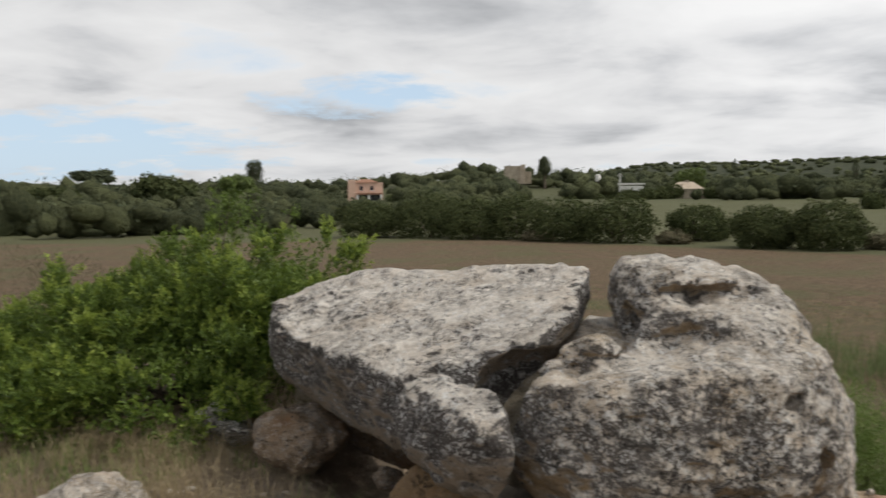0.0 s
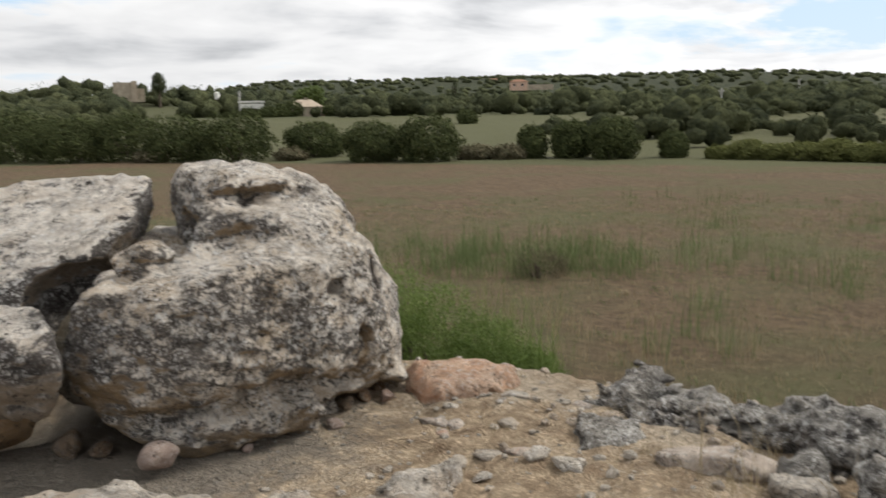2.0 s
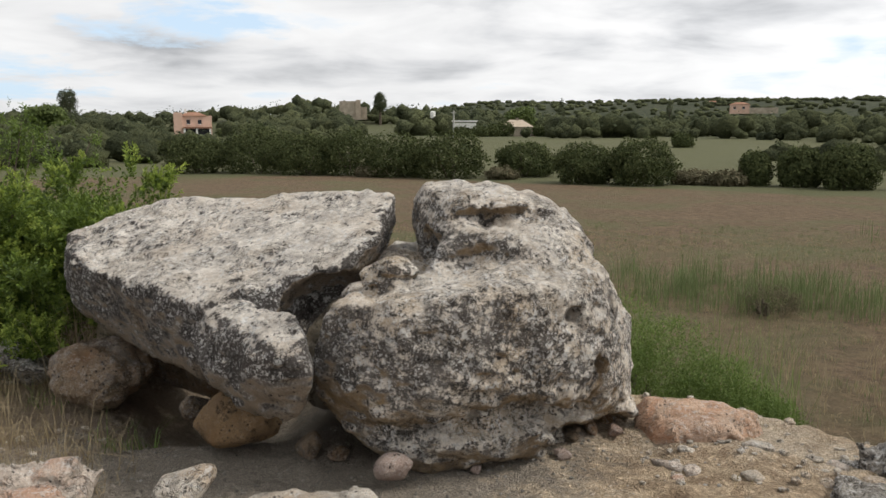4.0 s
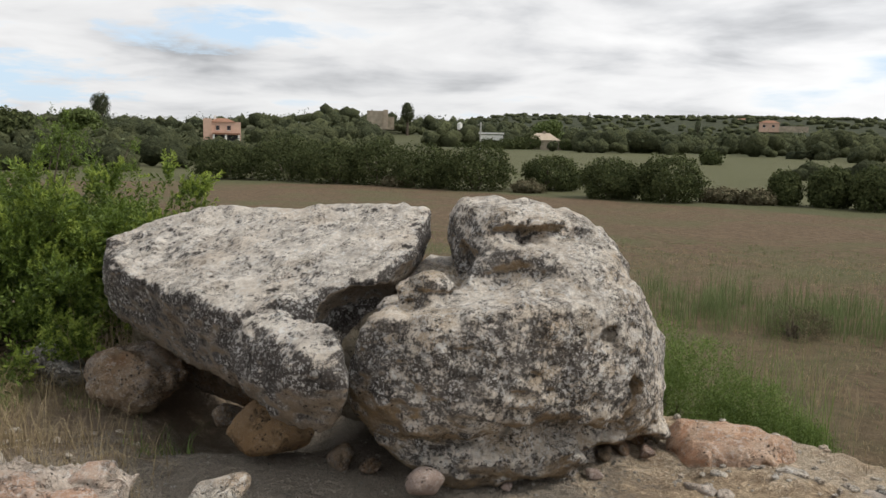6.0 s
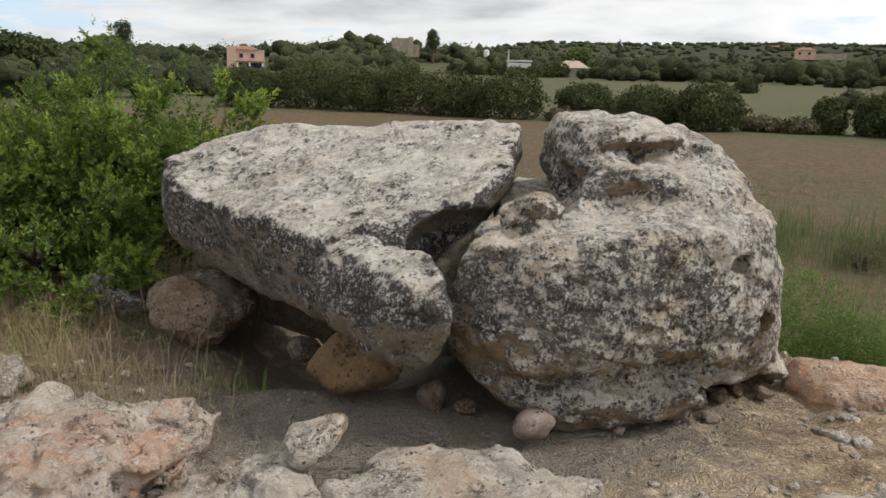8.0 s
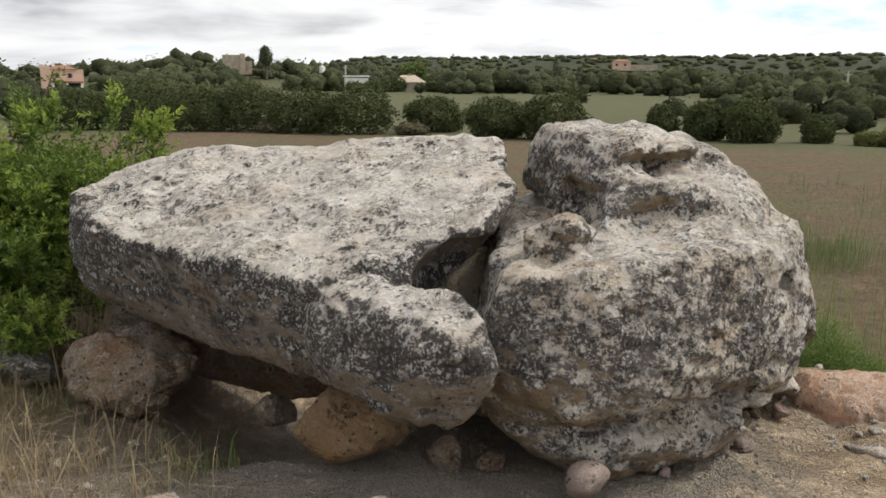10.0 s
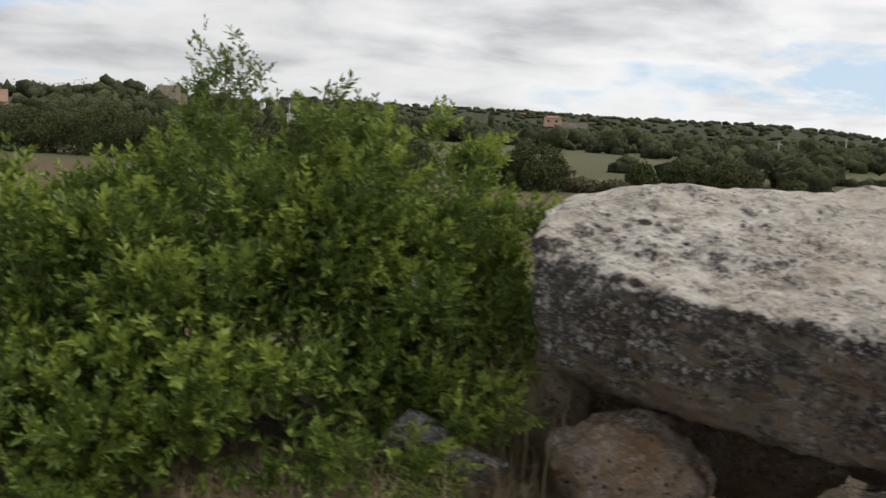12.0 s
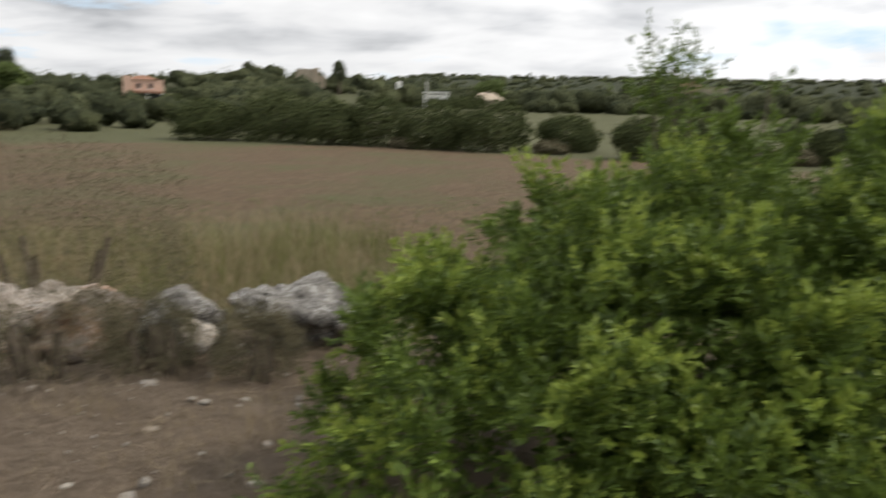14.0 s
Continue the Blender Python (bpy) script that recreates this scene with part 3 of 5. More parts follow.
def big_boulder():
    body = [(0.54, 3.96, 0.86), (0.80, 3.77, 0.90), (1.35, 3.71, 0.93), (1.72, 3.80, 0.96), (1.97, 3.98, 0.99), (2.14, 4.45, 0.93), (2.15, 4.9, 0.95), (0.80, 4.6, 0.95), (1.0, 5.2, 1.0),
            (0.44, 3.96, 0.55), (0.72, 3.73, 0.45), (1.3, 3.66, 0.45), (1.74, 3.74, 0.45), (1.96, 3.84, 0.56), (2.38, 4.54, 0.58), (2.42, 5.0, 0.5),
            (0.66, 4.00, 0.15), (0.98, 3.82, 0.10), (1.50, 3.80, 0.10), (1.0, 3.88, -0.04), (1.70, 4.02, -0.06), (2.44, 4.62, -0.08), (0.55, 4.5, 0.2), (0.8, 5.2, -0.05), (2.2, 5.3, -0.05)]
    cap = [(1.12, 4.95, 1.39), (1.14, 4.55, 1.37), (1.32, 4.34, 1.35), (1.6, 4.6, 1.39), (1.75, 4.30, 1.29), (1.88, 4.5, 1.31), (1.99, 4.30, 1.16), (1.45, 4.02, 1.10), (1.08, 4.10, 1.02), (1.04, 4.0, 0.90), (1.72, 3.84, 0.92), (2.05, 4.2, 0.95), (1.12, 4.6, 1.0), (1.13, 5.1, 1.05), (1.9, 5.0, 1.2), (2.12, 4.7, 1.0)]
    carve = [((1.45, 4.14, 1.22), (0.22, 0.10, 0.045)), ((1.28, 4.22, 1.27), (0.12, 0.09, 0.04)), ((1.70, 3.83, 0.80), (0.05, 0.07, 0.045)), ((1.53, 3.78, 0.80), (0.03, 0.04, 0.025)), ((1.02, 4.34, 1.06), (0.11, 0.15, 0.11)),
             ((1.40, 3.71, 0.28), (0.36, 0.17, 0.085)), ((0.72, 3.78, 0.20), (0.22, 0.12, 0.14)), ((1.06, 3.96, 0.98), (0.16, 0.10, 0.03)), ((1.40, 3.90, -0.06), (0.20, 0.2, 0.085)), ((1.86, 3.98, 0.02), (0.22, 0.2, 0.12)), ((2.05, 4.25, 0.0), (0.22, 0.2, 0.10)),
             ((1.18, 3.60, 0.70), (0.05, 0.07, 0.26)), ((1.50, 3.62, 0.60), (0.06, 0.06, 0.22)), ((0.86, 3.64, 0.62), (0.05, 0.06, 0.20)), ((1.86, 3.74, 0.50), (0.06, 0.10, 0.30)),
             ((1.55, 4.26, 1.25), (0.30, 0.07, 0.05)), ((1.05, 4.42, 1.05), (0.10, 0.16, 0.09)), ((1.14, 3.99, 1.06), (0.34, 0.15, 0.09)), ((1.12, 3.70, 0.24), (0.30, 0.14, 0.06)), ((1.80, 3.88, 0.20), (0.22, 0.16, 0.10)), ((2.02, 4.12, 0.74), (0.06, 0.12, 0.16))]
    lumps = [((0.82, 4.10, 0.95), (0.14, 0.12, 0.11)), ((2.12, 4.36, 0.10), (0.22, 0.16, 0.13))]
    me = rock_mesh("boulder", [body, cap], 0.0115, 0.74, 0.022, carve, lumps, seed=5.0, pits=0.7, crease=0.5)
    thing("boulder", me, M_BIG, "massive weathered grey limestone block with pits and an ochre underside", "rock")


capstone()
big_boulder()


def placed_rock(name, size, at, turn, mat, label, seed, n=16, flat=0.0, rough=0.8, h=0.014, edge=0.03, tip=0.0, group=""):
    me = rock_mesh(name, [random_hull(*size, n, seed, flat)], h, rough * min(1, 4.5 * min(size)), min(edge, 0.1 * min(size)), seed=seed * 1.7, pits=0.9)
    return thing(name, me, mat, label, "rock", group, at=pose(*at, tip, 0, turn))


placed_rock("support_stone", (0.36, 0.34, 0.27), (-0.85, 5.50, 0.14), 20, M_BROWN, "rounded brown boulder wedged under the tilted slab", 3, 26)
# two brown uprights added at the back to block light and darken the chamber
placed_rock("chamber_stone", (0.66, 0.15, 0.46), (-0.16, 5.74, 0.16), -36, M_BROWN, "upright stone added to keep light out of the chamber", 24, 22)
placed_rock("chamber_stone", (0.52, 0.15, 0.52), (0.50, 5.26, 0.28), -36, M_BROWN, "upright stone added to keep light out of the chamber", 25, 22)
placed_rock("chamber_stone", (0.24, 0.18, 0.34), (-0.80, 6.12, 0.2), 30, M_BEIGE, "pale upright stone under the raised end of the slab", 28, 20, rough=0.5)
placed_rock("chamber_stone", (0.32, 0.15, 0.52), (0.62, 4.68, 0.42), 20, M_BEIGE, "plain beige upright stone in the gap beside the slab", 27, 22, rough=0.5)
placed_rock("prop_stone", (0.32, 0.23, 0.22), (0.06, 4.46, 0.13), -20, M_OCHRE, "smooth ochre boulder propping the slab from below", 4, 24, rough=0.4)
placed_rock("prop_stone", (0.13, 0.11, 0.12), (-0.20, 4.85, 0.09), -20, M_BROWN, "small brown stone tucked beneath the slab", 5, 16, rough=0.4)
placed_rock("half_buried_rock", (0.32, 0.25, 0.24), (-1.38, 6.0, 0.10), 10, M_GREY, "grey pitted rock half hidden under the bush", 7, 20)
placed_rock("loose_stone", (0.12, 0.105, 0.10), (0.79, 3.72, 0.09), 10, M_ROSE, "small pinkish rounded stone on the gravel", 6, 16, rough=0.3, h=0.008)
placed_rock("loose_stone", (0.21, 0.14, 0.14), (-0.13, 3.60, 0.13), 25, M_PALE, "pale angular limestone piece lying on bedrock", 8, 12, rough=0.45, h=0.008)
placed_rock("outcrop", (0.66, 0.42, 0.22), (-1.10, 3.92, 0.0), -15, M_PINK, "low pinkish limestone outcrop with eroded hollows", 11, 26, 0.35, rough=1.3)
placed_rock("outcrop", (0.36, 0.26, 0.22), (-0.98, 3.50, 0.02), 25, M_PINK, "low pinkish limestone outcrop with eroded hollows", 22, 22, 0.2, rough=1.3)
placed_rock("outcrop", (0.36, 0.24, 0.17), (-0.48, 3.48, 0.0), 10, M_PALE, "rough grey limestone block set in the earth", 12, 20, 0.2, rough=1.25)
placed_rock("outcrop", (0.62, 0.34, 0.15), (0.38, 3.36, -0.02), -12, M_PALE, "flat pale bedrock slab flush with the earth", 13, 24, 0.4, rough=1.25)
placed_rock("outcrop", (0.45, 0.34, 0.17), (-1.85, 4.65, 0.0), 0, M_PALE, "pale limestone lump half buried in dry grass", 14, 20, 0.2, rough=1.25)
placed_rock("outcrop", (0.62, 0.26, 0.14), (1.35, 2.95, -0.02), -28, M_PALE, "pale bedrock ridge with lichen beside the gravel", 15, 24, 0.3, rough=1.25)
placed_rock("outcrop", (0.26, 0.2, 0.16), (1.82, 3.02, -0.02), 0, M_PALE, "pale bedrock knob with lichen beside the gravel", 23, 20, 0.2, rough=1.25)
placed_rock("outcrop", (0.45, 0.3, 0.14), (2.62, 2.05, -0.02), -30, M_PALE, "grey bedrock hump scattered with dry grass", 16, 24, 0.3, rough=1.25)
for k, (x, y, z, a, b, c, m) in enumerate([(-1.45, 3.55, 0.02, 0.30, 0.22, 0.18, M_PINK), (-0.80, 3.98, 0.05, 0.22, 0.16, 0.12, M_PINK), (-1.35, 4.22, 0.05, 0.20, 0.15, 0.10, M_PALE), (-0.28, 3.36, 0.0, 0.20, 0.16, 0.12, M_PALE), (0.0, 3.30, 0.02, 0.24, 0.16, 0.10, M_PALE), (-1.6, 4.38, 0.06, 0.06, 0.05, 0.05, M_PINK), (0.75, 3.28, 0.0, 0.26, 0.18, 0.11, M_PALE), (-1.85, 3.9, 0.0, 0.3, 0.25, 0.16, M_PINK)]):
    placed_rock("outcrop", (a, b, c), (x, y, z), k * 33, m, "rough pinkish limestone lump in the outcrop" if m is M_PINK else "rough pale limestone lump in the earth", 320 + k, 16, 0.1, rough=1.2, edge=0.015)
placed_rock("orange_rock", (0.54, 0.29, 0.23), (2.66, 4.15, -0.04), -15, M_ORANGE, "orange-stained limestone rock at the rim of the mound", 17, 20)
SETT = np.random.default_rng(9)
WALL = [((0.30, 0.22, 0.20), (3.16, 3.62, -0.19), -30, M_GREY, 20), ((0.24, 0.17, 0.12), (2.95, 3.1, -0.03), -30, M_GREY, 18), ((0.52, 0.26, 0.27), (3.50, 3.05, 0.0), -52, M_GREY, 26), ((0.40, 0.26, 0.25), (3.82, 2.48, 0.06), -50, M_GREY, 24),
        ((0.52, 0.28, 0.27), (4.28, 2.12, 0.05), -40, M_GREY, 26), ((0.42, 0.3, 0.25), (4.95, 1.72, 0.04), -30, M_GREY, 22), ((0.4, 0.3, 0.25), (5.6, 1.3, 0.03), -30, M_GREY, 22),
        ((0.21, 0.17, 0.15), (3.45, 1.98, 0.08), 0, M_GREY, 18), ((0.14, 0.12, 0.11), (3.68, 1.86, 0.04), 0, M_PALE, 10), ((0.26, 0.19, 0.19), (3.98, 1.66, 0.10), -20, M_GREY, 14), ((0.3, 0.16, 0.10), (3.12, 2.55, 0.03), -35, M_PINK, 18),
        ((0.12, 0.1, 0.1), (3.36, 2.28, 0.05), 30, M_GREY, 12), ((0.2, 0.13, 0.08), (3.25, 2.2, 0.02), -30, M_PALE, 14), ((0.13, 0.1, 0.09), (3.72, 2.05, 0.05), 10, M_PALE, 12), ((0.16, 0.13, 0.10), (3.62, 1.58, 0.0), 40, M_GREY, 9), ((0.12, 0.1, 0.09), (3.86, 1.42, 0.0), 70, M_PALE, 9), ((0.15, 0.12, 0.10), (3.42, 1.66, 0.0), 15, M_PALE, 9)]
WALL = [(size, (at[0], at[1], at[2] - (0.08 if size[0] > 0.35 else 0.0)), turn, mat, n) for size, at, turn, mat, n in WALL]
for k in range(15):
    t = k / 14 * 2.999
    a, b = [((3.36, 3.40), (3.55, 2.98)), ((3.55, 2.98), (4.2, 2.2)), ((4.2, 2.2), (5.5, 1.4))][int(t)]
    u = t - int(t)
    r = SETT.uniform(0.15, 0.24)
    WALL.append(((r * SETT.uniform(1.0, 1.5), r, r * SETT.uniform(0.6, 0.8)), (a[0] + (b[0] - a[0]) * u + SETT.uniform(-0.08, 0.08), a[1] + (b[1] - a[1]) * u + SETT.uniform(-0.06, 0.06), SETT.uniform(-0.07, 0.02)), SETT.uniform(-70, -20), M_GREY, 11))
for k, (size, at, turn, mat, n) in enumerate(WALL):
    placed_rock("wall_stone", size, at, turn, mat, "dark lichened limestone stone in the tumbled rim wall" if mat is M_GREY else "pale stone tumbled from the rim wall", 30 + k, n, rough=1.7 if mat is M_GREY else 0.6, edge=0.015, group="rim wall stones")
for k, (size, at, turn, mat) in enumerate([((0.52, 0.34, 0.28), (-3.95, 9.0, 0.12), 10, M_GREY), ((0.32, 0.28, 0.30), (-4.62, 9.05, 0.10), 0, M_GREY), ((0.42, 0.28, 0.26), (-5.15, 9.15, 0.06), 20, M_BROWN), ((0.7, 0.4, 0.3), (-5.7, 9.5, 0.05), 10, M_PINK), ((0.2, 0.15, 0.13), (-4.55, 8.75, 0.08), 0, M_PALE)]):
    placed_rock("bank_stone", size, at, turn, mat, "weathered limestone stone in the low bank behind the bush", 60 + k, 13, rough=1.5, edge=0.015, group="bank stones", h=0.02)
for k in range(44):
    x, y, r = SETT.uniform(1.7, 3.1), SETT.uniform(1.5, 3.9), SETT.uniform(0.03, 0.085)
    if y < 4.6 - 0.75 * x or (x < 2.2 and y > 3.3):
        continue
    placed_rock("embedded_stone", (r * 1.5, r, r * 0.6), (x, y, gz(x, y)), k * 47, (M_PALE, M_PINK, M_PALE, M_PALE)[k % 4], "rough stone half sunk in the ochre earth", 120 + k, 14, 0.2, rough=0.7, h=0.011, edge=0.012, group="embedded stones")
for k, (x, y, r) in enumerate([(1.78, 3.98, 0.055), (1.92, 4.10, 0.06), (2.05, 4.16, 0.075), (2.18, 4.20, 0.05), (2.22, 4.34, 0.06), (2.34, 4.38, 0.05), (2.30, 4.52, 0.07), (0.47, 4.22, 0.10), (0.62, 4.02, 0.075), (1.28, 3.86, 0.035), (1.52, 3.93, 0.04)]):
    placed_rock("wedge_stone", (r * 1.25, r * 0.9, r * (0.7 + 0.12 * (k % 4))), (x - 0.04, y + 0.06 * (k % 3), gz(x, y) + r * 0.5), k * 40, M_BROWN if k % 3 else M_ROSE, "small brown stone wedged at the foot of the dolmen", 80 + k, 12, rough=0.2, h=0.008, edge=0.008, group="wedge stones")


# ---- plants ----
def unit(v):
    return v / np.maximum(np.linalg.norm(v, axis=-1, keepdims=True), 1e-9)


def leaves(base, axis, length, width, rng, fold=0.25):
    """Lens-shaped leaves as folded quads: base, axis (n, 3), length, width (n)."""
    side = unit(np.cross(axis, rng.normal(size=axis.shape)))
    nrm = np.cross(axis, side)
    length, width = np.asarray(length)[:, None], np.asarray(width)[:, None]
    mid = base + axis * length * 0.5
    V = np.stack([base, mid + side * width * 0.5 + nrm * width * fold, base + axis * length, mid - side * width * 0.5 + nrm * width * fold], 1).reshape(-1, 3)
    k = np.arange(len(base)) * 4
    return V, np.stack([k, k + 1, k + 2, k + 3], 1)


def on_lobes(lobes, n, rng, depth=0.3, under=-0.35):
    """Points and outward directions on the outside of a union of ellipsoids."""
    P, N = [], []
    vol = np.array([r[0] * r[1] + r[1] * r[2] + r[0] * r[2] for c, r in lobes])
    for (c, r), share in zip(lobes, vol / vol.sum()):
        m = int(n * share * 1.5)
        d = unit(rng.normal(size=(m, 3)))
        d = d[d[:, 2] > under]
        bump = 1 + 0.22 * vnoise(d * 2.3 + np.array(c)) + 0.12 * vnoise(d * 5.5 + np.array(c) * 3)
        s = bump * (1 - depth * rng.random(len(d)) ** 1.6)
        P.append(np.array(c) + d * np.array(r) * s[:, None])
        N.append(unit(d / np.array(r)))
    P, N = np.concatenate(P), np.concatenate(N)
    keep = np.ones(len(P), bool)
    for c, r in lobes:
        keep &= np.linalg.norm((P - np.array(c)) / np.array(r), axis=1) > 0.62
    return P[keep], N[keep]


def sprigs(P, N, rng, stem, leaflets, leaf, width, lift=0.35):
    """Twigs with leaflets on both sides, growing outwards and up."""
    ax = unit(N + rng.normal(scale=0.45, size=N.shape) + np.array([0, 0, lift]))
    n = len(P)
    L = stem * rng.uniform(0.6, 1.3, n)
    B, A, S, W = [], [], [], []
    for k in range(leaflets):
        t = (k + 1) / leaflets
        side = unit(np.cross(ax, rng.normal(size=ax.shape)))
        B.append(P + ax * (L * t)[:, None])
        A.append(unit(ax * 0.75 + side * 0.85))
        S.append(leaf * rng.uniform(0.7, 1.25, n))
        W.append(width * rng.uniform(0.7, 1.25, n))
    return leaves(np.concatenate(B), np.concatenate(A), np.concatenate(S), np.concatenate(W), rng)


def scales(P, N, w, rng, jitter=0.5):
    """Leaf clumps lying on a crown's outside, one quad each."""
    n = unit(N + rng.normal(scale=jitter, size=N.shape))
    u = unit(np.cross(n, rng.normal(size=n.shape)))
    v = np.cross(n, u)
    w = np.asarray(w)[:, None]
    V = np.stack([P - u * w * 0.6, P - v * w * 0.4 + n * w * 0.1, P + u * w * 0.6, P + v * w * 0.4 + n * w * 0.1], 1).reshape(-1, 3)
    k = np.arange(len(P)) * 4
    return V, np.stack([k, k + 1, k + 2, k + 3], 1)


def stick(bm, a, b, r0, r1, sides=5):
    a, b = Vector(a), Vector(b)
    q = (b - a).to_track_quat("Z", "Y")
    rings = []
    for p, r in ((a, r0), (b, r1)):
        rings.append([bm.verts.new(p + q @ Vector((math.cos(2 * math.pi * i / sides) * r, math.sin(2 * math.pi * i / sides) * r, 0))) for i in range(sides)])
    for i in range(sides):
        bm.faces.new((rings[0][i], rings[0][(i + 1) % sides], rings[1][(i + 1) % sides], rings[1][i]))


def mastic_bush():
    rng = np.random.default_rng(21)
    base = (-2.3, 7.3)
    root = new("mastic_bush")
    root.location = (*base, gz(*base))
    tagged(root, "dense bright green mastic bush beside the dolmen", "bush")
    lobes = [((-1.15, 7.2, 0.62), (0.70, 0.80, 0.74)), ((-2.0, 7.25, 0.52), (0.9, 1.05, 0.78)), ((-2.92, 7.05, 0.40), (0.84, 0.92, 0.62)), ((-2.2, 6.35, 0.28), (1.0, 0.5, 0.5)),
             ((-3.45, 6.75, 0.18), (0.60, 0.65, 0.44)), ((-0.62, 7.1, 0.40), (0.42, 0.55, 0.5)), ((-1.7, 6.7, 0.55), (0.55, 0.45, 0.55)), ((-2.6, 6.6, 0.42), (0.45, 0.45, 0.42)),
             ((-2.1, 5.95, 0.15), (0.8, 0.35, 0.35)), ((-3.15, 6.15, 0.12), (0.6, 0.5, 0.38)), ((-1.2, 6.5, 0.28), (0.38, 0.4, 0.36)), ((-0.85, 6.8, 0.3), (0.36, 0.32, 0.42)), ((-0.4, 6.95, 0.15), (0.4, 0.35, 0.35))]
    # boughs, each a fan of shoots set with narrow leaflets; sunlit tips are painted in as the palest, youngest leaves
    C, CN = on_lobes(lobes, 1250, rng, 0.22)
    swell = vnoise(C * 2.7 + 4) + 0.4 * vnoise(C * 6.1)
    C, CN, swell = C[swell > -0.22], CN[swell > -0.22], swell[swell > -0.22]
    C = C + CN * (0.16 * swell - 0.03)[:, None]
    fan, nodes, ring = 11, 8, 3
    size = np.repeat(rng.uniform(0.7, 1.35, len(C)), fan)
    ax = unit(np.repeat(CN, fan, 0) * 0.8 + rng.normal(scale=0.62, size=(len(C) * fan, 3)) + np.array([0, 0, 0.5]))
    foot = np.repeat(C, fan, 0) - ax * 0.03 + rng.normal(scale=0.03, size=ax.shape)
    L = rng.uniform(0.12, 0.21, len(ax)) * size
    fresh = np.repeat(rng.random(len(C)) < 0.55, fan)
    B, A, S, W, tip = [], [], [], [], []
    for k in range(nodes):
        t = 0.25 + 0.75 * k / (nodes - 1)
        for q in range(ring):
            side = unit(np.cross(ax, rng.normal(size=ax.shape)))
            B.append(foot + ax * (L * t)[:, None])
            A.append(unit(ax * (0.35 + 0.75 * t) + side * 0.9))
            S.append(0.038 * size * rng.uniform(0.7, 1.2, len(ax)))
            W.append(0.0150 * size * rng.uniform(0.7, 1.2, len(ax)))
            tip.append(fresh & (t > 0.6))
    B, A, S, W, tip = (np.concatenate(q) for q in (B, A, S, W, tip))
    V, F = leaves(B[~tip], A[~tip], S[~tip], W[~tip], rng)
    Vy, Fy = leaves(B[tip], A[tip], S[tip], W[tip], rng)
    part("lit_young_foliage", mesh_of("lit_young_foliage", Vy - np.array(root.location), Fy, False), M_YOUNG_LIT, root, "pale young leaves at the tips, sunlight painted into their colour")
    Q, QN = on_lobes(lobes, 5200, rng, 0.4)
    Q = np.array([-2.1, 7.0, 0.35]) + (Q - np.array([-2.1, 7.0, 0.35])) * 0.88
    Vq, Fq = sprigs(Q, QN, rng, 0.11, 8, 0.046, 0.018)
    V, F = np.concatenate([V, Vq]), np.concatenate([F, Fq + len(V)])
    Q = np.array([-2.1, 7.0, 0.3]) + (Q - np.array([-2.1, 7.0, 0.3])) * 0.84
    Vq, Fq = sprigs(Q, QN, rng, 0.11, 6, 0.055, 0.024)
    V, F = np.concatenate([V, Vq]), np.concatenate([F, Fq + len(V)])
    # taller shoots above the crown
    tops = np.array([(-1.95, 8.15, 1.36), (-1.86, 8.12, 1.56), (-2.08, 8.2, 1.54), (-1.97, 8.15, 1.70), (-1.36, 8.1, 1.40), (-1.34, 8.1, 1.58)])
    tp = np.repeat(tops, 60, 0) + rng.normal(scale=(0.075, 0.075, 0.09), size=(len(tops) * 60, 3)) * np.repeat(np.array([1, 1, 1, 1, 0.4, 0.35]), 60)[:, None]
    tp = tp[(np.repeat(np.arange(len(tops)), 60) < 4) | (rng.random(len(tp)) < 0.3)]
    V2, F2 = sprigs(tp, unit(rng.normal(size=tp.shape)), rng, 0.08, 8, 0.036, 0.014, 0.8)
    crown = mesh_of("crown", np.concatenate([V, V2]) - np.array(root.location), np.concatenate([F, F2 + len(V)]), False)
    part("crown", crown, M_LEAF, root)
    for k in range(26):
        bm = bmesh.new()
        a = rng.uniform(0, 6.28)
        q = C[rng.integers(len(C))] - np.array(root.location)
        m = Vector((q[0] * 0.45, q[1] * 0.45, q[2] * 0.55))
        stick(bm, (0.15 * math.cos(a), 0.15 * math.sin(a), -0.05), m, 0.022, 0.014)
        stick(bm, m, q, 0.014, 0.005)
        part("branch", bm, M_BARK, root)
    for q in ((0.34, 0.86, 1.80), (0.96, 0.82, 1.70), (0.24, 0.9, 1.64), (0.44, 0.84, 1.66)):
        bm = bmesh.new()
        stick(bm, (q[0] * 0.7, q[1] * 0.7, 0.9), q, 0.010, 0.004)
        part("branch", bm, M_BARK, root)


mastic_bush()


